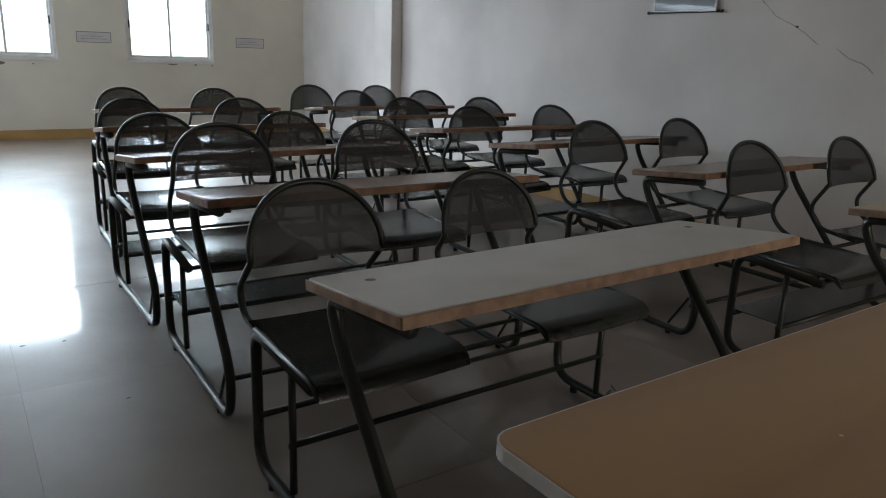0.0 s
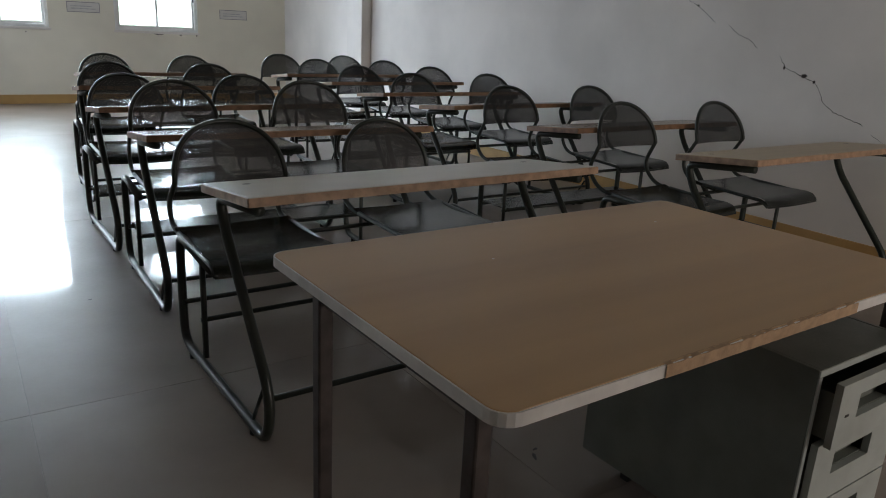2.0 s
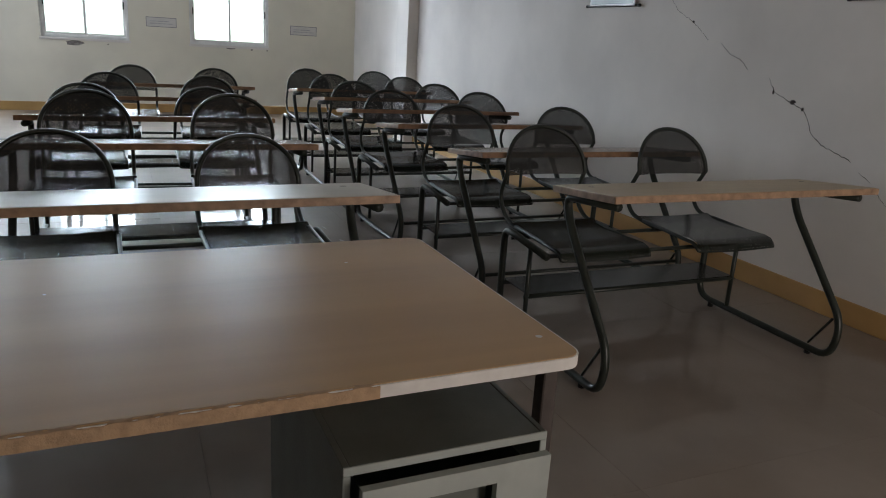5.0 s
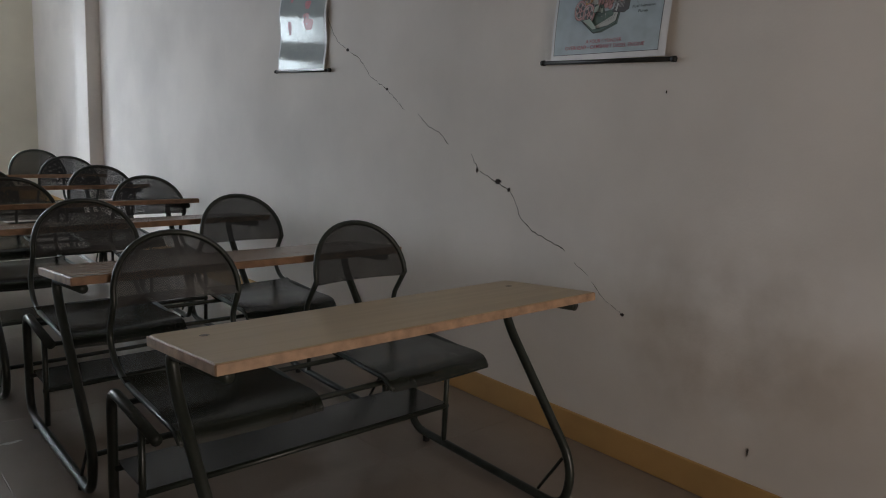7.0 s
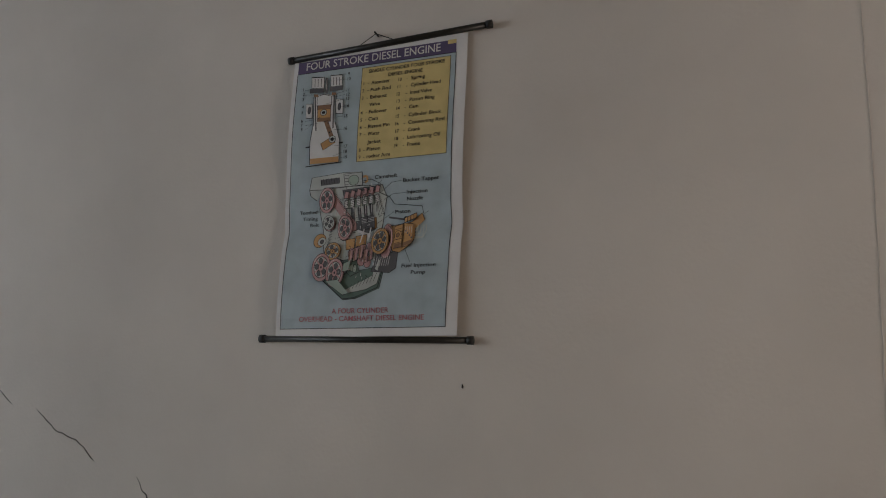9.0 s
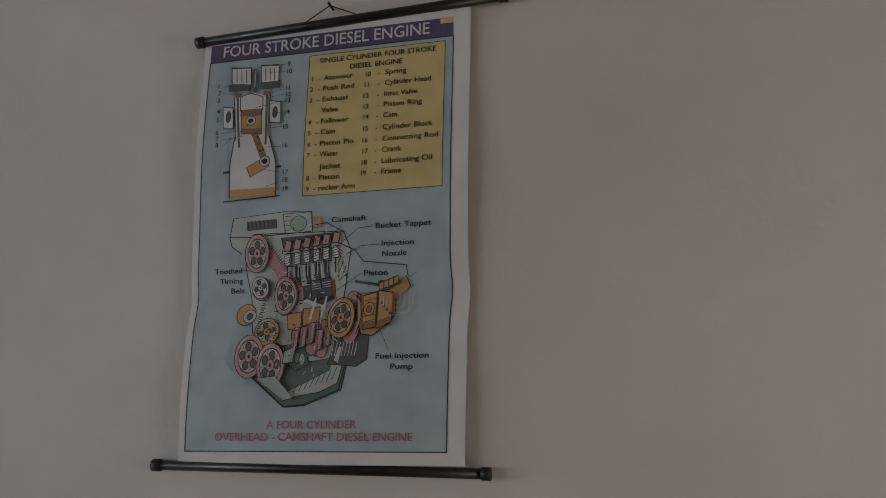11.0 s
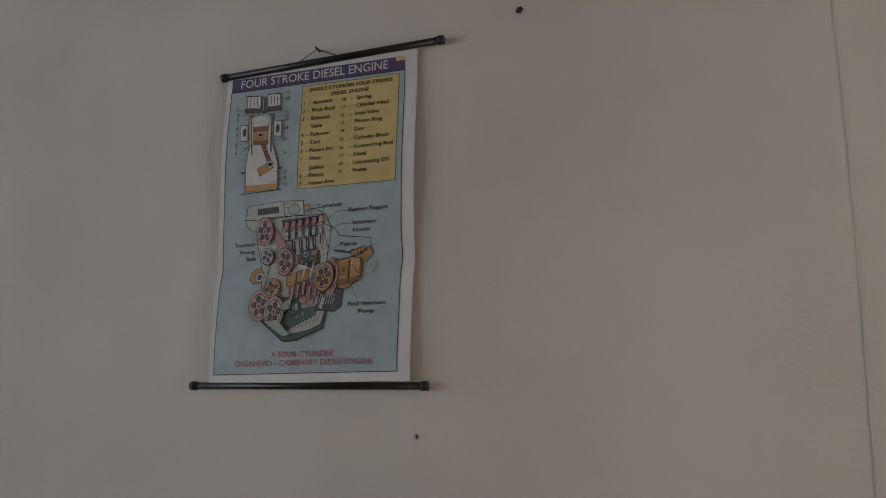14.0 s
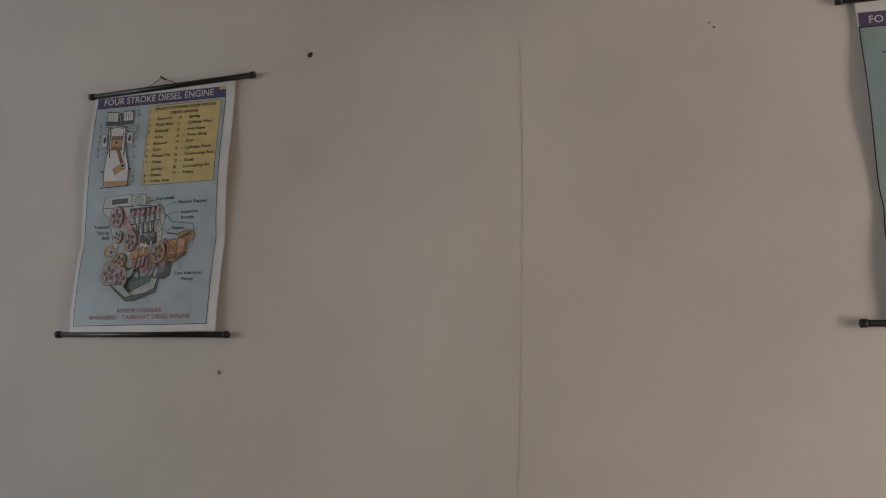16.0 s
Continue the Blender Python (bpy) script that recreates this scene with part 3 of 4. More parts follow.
class Chart:
    """A printed sheet between two rods; u to the right, v up from the print's lower left corner, layers outward."""

    def __init__(self, label, m, w, h, rise=0.0, lean=0.0, wave=0.005, turns=1.6):
        self.thing = thing("wall_chart", label, "wall chart", "charts on the wall", m)
        self.w, self.h, self.rise, self.lean, self.wave, self.turns = w, h, rise, lean, wave, turns
        self.layer, self.rank = 0, {}

    def at(self, u, v, up=0.0):
        z = 0.010 + self.wave * (1 + math.sin(self.turns * 6.28 * v / self.h + 0.6 + 0.8 * u / self.w)) + up
        return Vector((u * 1.025 + self.lean * v + 0.005 * math.exp(-((v - 0.262) / 0.035) ** 2), v * 1.046 - 0.006 + self.rise * u, z))

    def grid(self, name, u0, v0, u1, v1, mat, up, label="", thick=0.0):
        bm = bmesh.new()
        nu, nv = max(2, int((u1 - u0) / 0.04)), max(2, int((v1 - v0) / 0.015))
        sides = []
        for t in ((0.0, -0.0006) if thick else (0.0,)):
            g = [[bm.verts.new(self.at(u0 + (u1 - u0) * i / nu, v0 + (v1 - v0) * j / nv, up + t)) for i in range(nu + 1)] for j in range(nv + 1)]
            sides.append(g)
            for j in range(nv):
                for i in range(nu):
                    q = (g[j][i], g[j][i + 1], g[j + 1][i + 1], g[j + 1][i])
                    bm.faces.new(q if t == 0.0 else q[::-1])
        return part(name, bm, mat, self.thing, label, True)

    def frame_lines(self, u0, v0, u1, v1, w, mat, up):
        for a, b, c, d in ((u0, v0, u1, v0 + w), (u0, v1 - w, u1, v1), (u0, v0 + w, u0 + w, v1 - w), (u1 - w, v0 + w, u1, v1 - w)):
            self.grid("border_line", a, b, c, d, mat, up)

    def text(self, string, u, v, width, mat, up, cap=0.0):
        cu = bpy.data.curves.new("lettering", "FONT")
        cu.body, cu.size, cu.resolution_u, cu.offset = string, 1.0, 3, 0.009
        tmp = new("lettering", cu)
        me = bpy.data.meshes.new_from_object(tmp.evaluated_get(bpy.context.evaluated_depsgraph_get()))
        bpy.data.objects.remove(tmp)
        xs = [q.co.x for q in me.vertices]
        k = width / (max(xs) - min(xs))
        tall = cap / 0.7 if cap else k
        if len(string) < 3:
            k = tall
        for q in me.vertices:
            q.co = self.at(u + (q.co.x - min(xs)) * k, v + q.co.y * tall, up)
        me.materials.append(mat)
        ob = new("lettering", me)
        ob.parent = self.thing
        return ob

    def rods(self, u0, u1, v_low, s0, s1, v_top, tilt_top=0.0, tilt_low=0.0):
        for a, b, v, tilt in ((u0, u1, v_low, tilt_low), (s0, s1, v_top, tilt_top)):
            va, vb = v + tilt * a, v + tilt * b
            rod = part("rod", tube([(a, va, 0.014), ((a + b) / 2, (va + vb) / 2, 0.014), (b, vb, 0.014)], 0.0088, 0.001, 12), ROD, self.thing, "black lacquered wooden rod", True)
            for p, q in ((a, va), (b, vb)):
                d = 0.012 if p == a else -0.012
                part("end_cap", tube([(p - d * 0.35, q - tilt * d * 0.35, 0.014), (p + d, q + tilt * d, 0.014)], 0.0112, 0.001, 12), BLACK, rod, "black plastic end cap", True)

    def hook(self, u, v, half, drop):
        part("string", tube([(u - half, v - drop, 0.014), (u, v, 0.018), (u + half, v - drop * 0.8, 0.014)], 0.0012, 0.002, 5), BLACK, self.thing, "thin hanging string")
        part("nail", tube([(u, v, 0.001), (u, v + 0.002, 0.026)], 0.0028, 0.001, 6), BLACK, self.thing, "bent nail")


def on_wall(y, z):
    """A pose on the east wall: local x to the right along it, y up, z out into the room."""
    return Matrix(((0, 0, -1, X1), (-1, 0, 0, y), (0, 1, 0, z), (0, 0, 0, 1)))


chart = Chart("diesel engine wall chart, printed sheet between two black rods", on_wall(2.024, 1.606), 0.478, 0.745, 0.016, 0.025)
chart.grid("sheet", -0.014, -0.022, 0.509, 0.760, SHEET, 0.0, "white vinyl sheet", 0.0006)
chart.grid("print_field", 0.0, 0.0, 0.478, 0.711, INK["blue"], 0.0004, "pale blue printed field")
chart.grid("header_band", 0.0, 0.711, 0.478, 0.746, INK["purple"], 0.0004, "dark purple header band")
chart.grid("corner_tag", 0.454, 0.736, 0.478, 0.747, INK["yellow"], 0.0008)
chart.frame_lines(-0.001, -0.001, 0.479, 0.712, 0.0018, INK["black"], 0.0008)
chart.grid("list_box", 0.204, 0.440, 0.464, 0.704, INK["yellow"], 0.0006, "yellow parts list panel")
chart.frame_lines(0.204, 0.440, 0.464, 0.704, 0.0011, INK["black"], 0.0010)


def write(string, u, v, width, colour):
    cap = {"white": 0.0215, "red": 0.0135}[colour] if colour != "black" else 0.0096 if len(string) > 2 else 0.0088
    chart.text(string, u, v, width, INK[colour], 0.0016, cap)


def item(number, words, u, dash, start, v, width):
    write(number, u, v, 0.0, "black")
    write("-", dash, v, 0.0, "black")
    write(words, start, v, width, "black")


# the drawings: small printed shapes, each a little above the one before
DRAW = bmesh.new()
DRAWN = []


def shape(colour, pts):
    if colour not in DRAWN:
        DRAWN.append(colour)
    f = DRAW.faces.new([DRAW.verts.new((u, v, 0.0008 + 0.000012 * len(DRAW.faces))) for u, v in pts])
    f.material_index = DRAWN.index(colour)
    f.normal_update()
    if f.normal.z < 0:
        f.normal_flip()


def fill(colour, pts, edge=True):
    if edge:
        cu, cv = sum(p[0] for p in pts) / len(pts), sum(p[1] for p in pts) / len(pts)
        out = []
        for u, v in pts:
            d = math.hypot(u - cu, v - cv) + 1e-6
            out.append((u + (u - cu) / d * 0.0019, v + (v - cv) / d * 0.0019))
        shape("black", out)
    shape(colour, pts)


def disc(colour, u, v, ru, rv, edge=True):
    for c, k in ((("black", 0.0013),) if edge else ()) + ((colour, 0.0),):
        shape(c, [(u + (abs(ru) + k) * math.cos(a), v + (abs(rv) + k) * math.sin(a)) for a in (6.2832 * i / 18 for i in range(18))])


def line(colour, w, pts):
    for (a, b), (c, d) in zip(pts, pts[1:]):
        ln = math.hypot(c - a, d - b) + 1e-6
        nx, ny = -(d - b) / ln * w / 2, (c - a) / ln * w / 2
        shape(colour, [(a + nx, b + ny), (a - nx, b - ny), (c - nx, d - ny), (c + nx, d + ny)])


fill("dgreen", [(0.125, 0.125), (0.188, 0.074), (0.224, 0.077), (0.289, 0.101), (0.298, 0.144), (0.267, 0.154), (0.177, 0.142)])
fill("grey", [(0.193, 0.1), (0.268, 0.134), (0.274, 0.154), (0.29, 0.145), (0.282, 0.113), (0.251, 0.099), (0.2, 0.091)])
fill("dgrey", [(0.264, 0.145), (0.278, 0.189), (0.336, 0.194), (0.333, 0.152), (0.315, 0.141)])
fill("grey", [(0.274, 0.151), (0.282, 0.174), (0.288, 0.174), (0.282, 0.146)])
fill("grey", [(0.063, 0.374), (0.07, 0.408), (0.164, 0.414), (0.222, 0.412), (0.224, 0.372), (0.17, 0.372), (0.105, 0.372), (0.088, 0.344), (0.068, 0.358)])
fill("dgrey", [(0.098, 0.4), (0.153, 0.402), (0.154, 0.387), (0.099, 0.385)])
fill("grey", [(0.168, 0.41), (0.222, 0.411), (0.224, 0.372), (0.174, 0.372)])
disc("green", 0.198, 0.392, 0.015, 0.013)
fill("grey", [(0.097, 0.321), (0.113, 0.377), (0.283, 0.373), (0.298, 0.339), (0.283, 0.268), (0.272, 0.18), (0.195, 0.171), (0.118, 0.203)])
fill("dgrey", [(0.166, 0.368), (0.267, 0.372), (0.265, 0.355), (0.171, 0.348)])
disc("pink", 0.183, 0.352, 0.008, 0.008)
disc("pink", 0.204, 0.352, 0.007, 0.008)
disc("pink", 0.222, 0.353, 0.007, 0.008)
disc("pink", 0.239, 0.355, 0.007, 0.009)
disc("pink", 0.254, 0.357, 0.007, 0.008)
fill("green", [(0.176, 0.34), (0.192, 0.339), (0.194, 0.317), (0.178, 0.318)])
fill("green", [(0.202, 0.342), (0.218, 0.341), (0.219, 0.319), (0.203, 0.32)])
fill("green", [(0.225, 0.344), (0.241, 0.343), (0.243, 0.321), (0.227, 0.322)])
fill("green", [(0.245, 0.347), (0.261, 0.346), (0.262, 0.324), (0.246, 0.325)])
fill("dgrey", [(0.192, 0.314), (0.201, 0.313), (0.203, 0.285), (0.194, 0.285)])
fill("dgrey", [(0.212, 0.314), (0.221, 0.314), (0.223, 0.286), (0.214, 0.286)])
fill("dgrey", [(0.23, 0.318), (0.24, 0.317), (0.241, 0.289), (0.232, 0.29)])
fill("dgrey", [(0.247, 0.322), (0.256, 0.321), (0.258, 0.293), (0.249, 0.294)])
line("white", 0.002, [(0.204, 0.32), (0.204, 0.298)])
line("white", 0.002, [(0.224, 0.322), (0.224, 0.3)])
line("white", 0.002, [(0.242, 0.324), (0.242, 0.302)])
fill("dgrey", [(0.204, 0.279), (0.259, 0.29), (0.264, 0.257), (0.236, 0.246), (0.21, 0.254)])
fill("orange", [(0.241, 0.282), (0.266, 0.287), (0.266, 0.26), (0.245, 0.257)])
fill("grey", [(0.275, 0.353), (0.298, 0.342), (0.291, 0.3), (0.275, 0.289)])
line("black", 0.0011, [(0.275, 0.341), (0.267, 0.317)])
line("black", 0.0011, [(0.28, 0.332), (0.271, 0.309)])
line("black", 0.0011, [(0.285, 0.323), (0.276, 0.302)])
line("black", 0.0011, [(0.29, 0.314), (0.28, 0.294)])
fill("pink", [(0.108, 0.376), (0.129, 0.375), (0.206, 0.277), (0.207, 0.257), (0.192, 0.255), (0.121, 0.351)])
disc("pink", 0.12, 0.342, 0.023, 0.032)
disc("grey", 0.117, 0.341, 0.017, 0.025)
disc("pink", 0.113, 0.341, 0.007, 0.011)
disc("dgrey", 0.113, 0.341, 0.003, 0.006)
disc("pink", 0.126, 0.279, 0.018, 0.02)
disc("dgrey", 0.121, 0.278, 0.009, 0.011)
disc("pink", 0.175, 0.265, 0.022, 0.034)
disc("dgrey", 0.172, 0.265, 0.016, 0.025)
disc("pink", 0.172, 0.265, 0.011, 0.017)
disc("grey", 0.171, 0.265, 0.005, 0.006)
line("dgrey", 0.0012, [(0.128, 0.258), (0.137, 0.258)])
line("dgrey", 0.0012, [(0.127, 0.25), (0.137, 0.251)])
line("dgrey", 0.0012, [(0.127, 0.243), (0.136, 0.244)])
line("dgrey", 0.0012, [(0.126, 0.236), (0.136, 0.237)])
line("dgrey", 0.0012, [(0.126, 0.228), (0.135, 0.229)])
line("dgrey", 0.0012, [(0.126, 0.221), (0.135, 0.222)])
line("dgrey", 0.0012, [(0.125, 0.214), (0.135, 0.215)])
line("dgrey", 0.0012, [(0.125, 0.207), (0.134, 0.208)])
line("dgrey", 0.0012, [(0.124, 0.199), (0.134, 0.2)])
disc("orange", 0.101, 0.234, 0.018, 0.018)
disc("grey", 0.108, 0.231, 0.012, 0.011)
disc("dgrey", 0.108, 0.231, 0.005, 0.005)
fill("white", [(0.205, 0.254), (0.212, 0.258), (0.259, 0.241), (0.256, 0.232)])
fill("orange", [(0.181, 0.232), (0.207, 0.235), (0.209, 0.207), (0.186, 0.206)])
fill("orange", [(0.21, 0.24), (0.24, 0.243), (0.242, 0.213), (0.213, 0.21)])
disc("pink", 0.203, 0.195, 0.01, 0.014)
disc("pink", 0.22, 0.198, 0.011, 0.015)
disc("pink", 0.238, 0.202, 0.011, 0.015)
disc("pink", 0.252, 0.209, 0.009, 0.012)
disc("pink", 0.233, 0.178, 0.012, 0.017)
disc("pink", 0.251, 0.171, 0.01, 0.015)
line("dgrey", 0.004, [(0.211, 0.207), (0.216, 0.178)])
line("dgrey", 0.004, [(0.229, 0.211), (0.234, 0.182)])
line("dgrey", 0.004, [(0.245, 0.215), (0.251, 0.187)])
disc("orange", 0.147, 0.203, 0.023, 0.022)
disc("dgrey", 0.144, 0.205, 0.005, 0.008)
disc("dgrey", 0.157, 0.201, 0.004, 0.008)
line("brown", 0.004, [(0.127, 0.194), (0.17, 0.195)])
fill("dgreen", [(0.181, 0.177), (0.217, 0.182), (0.229, 0.146), (0.204, 0.135), (0.186, 0.153)])
disc("green", 0.19, 0.162, 0.005, 0.009)
disc("green", 0.199, 0.159, 0.004, 0.01)
disc("green", 0.207, 0.157, 0.005, 0.009)
disc("green", 0.216, 0.154, 0.005, 0.01)
disc("pink", 0.117, 0.161, 0.027, 0.036)
disc("dgrey", 0.114, 0.161, 0.018, 0.027)
disc("pink", 0.112, 0.161, 0.012, 0.02)
disc("grey", 0.111, 0.161, 0.005, 0.008)
disc("pink", 0.159, 0.145, 0.026, 0.037)
disc("dgrey", 0.155, 0.144, 0.02, 0.029)
disc("pink", 0.154, 0.143, 0.014, 0.022)
disc("white", 0.153, 0.142, 0.006, 0.009)
disc("pink", 0.301, 0.223, 0.019, 0.045)
disc("orange", 0.284, 0.223, 0.025, 0.033)
disc("dgrey", 0.297, 0.223, 0.004, 0.005)
disc("dgrey", 0.291, 0.208, 0.004, 0.006)
disc("dgrey", 0.279, 0.209, 0.003, 0.005)
disc("dgrey", 0.271, 0.224, 0.004, 0.005)
disc("dgrey", 0.277, 0.239, 0.004, 0.005)
disc("dgrey", 0.29, 0.238, 0.003, 0.005)
disc("grey", 0.284, 0.223, 0.006, 0.008)
fill("orange", [(0.309, 0.261), (0.368, 0.268), (0.398, 0.29), (0.404, 0.272), (0.378, 0.251), (0.381, 0.228), (0.371, 0.212), (0.341, 0.192), (0.322, 0.196), (0.311, 0.225)])
line("dgrey", 0.005, [(0.304, 0.285), (0.358, 0.275)])
disc("dgrey", 0.353, 0.278, 0.006, 0.006)
line("orange", 0.006, [(0.227, 0.398), (0.238, 0.4), (0.241, 0.387), (0.233, 0.383)])
line("black", 0.0014, [(0.227, 0.387), (0.253, 0.39), (0.287, 0.371)])
line("black", 0.0016, [(0.295, 0.344), (0.306, 0.34), (0.322, 0.319), (0.4, 0.309), (0.402, 0.29)])
line("grey", 0.0022, [(0.378, 0.245), (0.386, 0.246), (0.386, 0.261)])
line("grey", 0.0022, [(0.379, 0.237), (0.395, 0.238), (0.394, 0.261)])
line("grey", 0.0022, [(0.379, 0.229), (0.403, 0.229), (0.402, 0.261)])
line("grey", 0.0024, [(0.379, 0.225), (0.404, 0.228), (0.41, 0.244), (0.409, 0.261)])
line("black", 0.0009, [(0.283, 0.386), (0.266, 0.369)])
line("black", 0.0009, [(0.34, 0.379), (0.312, 0.377), (0.278, 0.351)])
line("black", 0.0009, [(0.352, 0.347), (0.317, 0.346), (0.289, 0.332)])
line("black", 0.0009, [(0.319, 0.299), (0.267, 0.27)])
line("black", 0.0009, [(0.373, 0.165), (0.356, 0.201)])
line("black", 0.0009, [(0.092, 0.313), (0.118, 0.312)])
line("black", 0.0009, [(0.417, 0.295), (0.404, 0.288)])
fill("white", [(0.067, 0.558), (0.134, 0.556), (0.15, 0.509), (0.153, 0.453), (0.062, 0.453), (0.06, 0.507)], False)
fill("orange", [(0.062, 0.461), (0.15, 0.46), (0.151, 0.445), (0.062, 0.446)], False)
line("black", 0.0022, [(0.048, 0.44), (0.161, 0.444)])
line("black", 0.002, [(0.066, 0.558), (0.059, 0.507), (0.06, 0.444)])
line("black", 0.002, [(0.135, 0.556), (0.151, 0.506), (0.152, 0.445)])
line("black", 0.004, [(0.046, 0.494), (0.06, 0.494)])
line("black", 0.004, [(0.152, 0.497), (0.162, 0.497)])
fill("white", [(0.061, 0.631), (0.073, 0.64), (0.095, 0.643), (0.117, 0.636), (0.129, 0.623), (0.131, 0.554), (0.069, 0.557)], False)
line("dgrey", 0.0042, [(0.065, 0.637), (0.076, 0.538)])
line("dgrey", 0.0042, [(0.125, 0.637), (0.129, 0.54)])
line("black", 0.0012, [(0.058, 0.638), (0.068, 0.552)])
line("black", 0.0012, [(0.132, 0.637), (0.137, 0.553)])
fill("white", [(0.072, 0.636), (0.092, 0.641), (0.116, 0.632), (0.118, 0.607), (0.074, 0.609)])
fill("orange", [(0.076, 0.609), (0.116, 0.604), (0.119, 0.561), (0.079, 0.565)])
fill("brown", [(0.076, 0.61), (0.116, 0.609), (0.116, 0.597), (0.076, 0.599)])
fill("brown", [(0.078, 0.574), (0.118, 0.572), (0.119, 0.561), (0.079, 0.563)], False)
disc("grey", 0.096, 0.588, 0.009, 0.008)
disc("black", 0.096, 0.588, 0.004, 0.003)
fill("brown", [(0.1, 0.561), (0.112, 0.562), (0.134, 0.514), (0.123, 0.509)])
fill("orange", [(0.094, 0.5), (0.126, 0.515), (0.137, 0.499), (0.102, 0.482)])
disc("grey", 0.129, 0.509, 0.01, 0.009)
disc("black", 0.129, 0.509, 0.004, 0.004)
fill("white", [(0.049, 0.696), (0.088, 0.691), (0.09, 0.659), (0.052, 0.664)])
fill("white", [(0.109, 0.695), (0.144, 0.69), (0.146, 0.657), (0.112, 0.662)])
line("black", 0.0016, [(0.059, 0.691), (0.061, 0.666)])
line("black", 0.0016, [(0.069, 0.689), (0.071, 0.665)])
line("black", 0.0016, [(0.079, 0.688), (0.081, 0.663)])
line("black", 0.0016, [(0.118, 0.688), (0.12, 0.664)])
line("black", 0.0016, [(0.127, 0.687), (0.129, 0.663)])
line("black", 0.0016, [(0.136, 0.686), (0.138, 0.662)])
line("black", 0.0022, [(0.048, 0.695), (0.089, 0.692)])
line("black", 0.0022, [(0.108, 0.694), (0.145, 0.692)])
fill("dgrey", [(0.045, 0.662), (0.09, 0.659), (0.091, 0.647), (0.046, 0.649)], False)
fill("dgrey", [(0.109, 0.661), (0.149, 0.661), (0.15, 0.647), (0.11, 0.647)], False)
fill("brown", [(0.06, 0.645), (0.074, 0.643), (0.075, 0.635), (0.061, 0.637)], False)
fill("brown", [(0.117, 0.644), (0.13, 0.642), (0.131, 0.634), (0.117, 0.636)], False)
fill("dgrey", [(0.093, 0.689), (0.1, 0.688), (0.104, 0.642), (0.096, 0.643)], False)
line("white", 0.0015, [(0.097, 0.685), (0.099, 0.653)])
fill("white", [(0.038, 0.618), (0.057, 0.616), (0.061, 0.576), (0.042, 0.578)])
fill("white", [(0.132, 0.622), (0.153, 0.619), (0.156, 0.579), (0.135, 0.582)])
disc("dgrey", 0.05, 0.599, 0.004, 0.01)
disc("dgrey", 0.144, 0.6, 0.004, 0.01)
line("black", 0.0007, [(0.158, 0.692), (0.133, 0.694)])
line("black", 0.0007, [(0.159, 0.677), (0.126, 0.679)])
line("black", 0.0007, [(0.158, 0.644), (0.131, 0.638)])
line("black", 0.0007, [(0.158, 0.633), (0.124, 0.629)])
line("black", 0.0007, [(0.158, 0.62), (0.102, 0.612)])
line("black", 0.0007, [(0.158, 0.598), (0.147, 0.598)])
line("black", 0.0007, [(0.159, 0.571), (0.136, 0.57)])
line("black", 0.0007, [(0.159, 0.534), (0.132, 0.535)])
line("black", 0.0007, [(0.162, 0.486), (0.131, 0.493)])
line("black", 0.0007, [(0.162, 0.47), (0.133, 0.462)])
line("black", 0.0007, [(0.163, 0.456), (0.153, 0.455)])
line("black", 0.0007, [(0.031, 0.66), (0.053, 0.659)])
line("black", 0.0007, [(0.032, 0.646), (0.06, 0.643)])
line("black", 0.0007, [(0.039, 0.568), (0.07, 0.57)])
line("black", 0.0007, [(0.04, 0.556), (0.081, 0.559)])
line("black", 0.0007, [(0.041, 0.543), (0.094, 0.581)])


def wheel(colour, u, v, ru, rv, spokes, turn=0.3):
    """A printed pulley: rim, dark gaps, spokes and hub."""
    disc(colour, u, v, ru, rv)
    disc("black", u, v, ru * 0.80, rv * 0.80, False)
    disc("grey", u, v, ru * 0.74, rv * 0.74, False)
    for k in range(spokes):
        a = turn + 6.2832 * k / spokes
        disc("dgrey", u + ru * 0.47 * math.cos(a), v + rv * 0.47 * math.sin(a), ru * 0.19, rv * 0.19)
        b = a + 3.1416 / spokes
        line(colour, ru * 0.16, [(u, v), (u + ru * 0.76 * math.cos(b), v + rv * 0.76 * math.sin(b))])
    disc(colour, u, v, ru * 0.26, rv * 0.26)
    disc("black", u, v, ru * 0.09, rv * 0.09, False)
    line("white", 0.0012, [(u + ru * 0.9 * math.cos(a), v + rv * 0.9 * math.sin(a)) for a in (1.7 + 0.2 * k for k in range(6))])


rnd = random.Random(11)
# cylinder head: lobes, springs and tappets in a row
for k in range(6):
    u, v = 0.172 + 0.0185 * k, 0.352 + 0.002 * k
    fill("pink", [(u, v - 0.008), (u + 0.011, v - 0.007), (u + 0.014, v + 0.007), (u + 0.004, v + 0.010)])
    line("black", 0.0011, [(u + 0.012, v - 0.010), (u + 0.016, v + 0.010)])
    fill("white", [(u + 0.002, v - 0.034), (u + 0.012, v - 0.033), (u + 0.012, v - 0.014), (u + 0.002, v - 0.015)])
    for q in range(4):
        line("black", 0.0011, [(u + 0.001, v - 0.031 + 0.0045 * q), (u + 0.013, v - 0.028 + 0.0045 * q)])
    line("black", 0.0026, [(u + 0.007, v - 0.036), (u + 0.006, v - 0.060)])
    line("white", 0.0012, [(u + 0.0095, v - 0.037), (u + 0.0085, v - 0.058)])
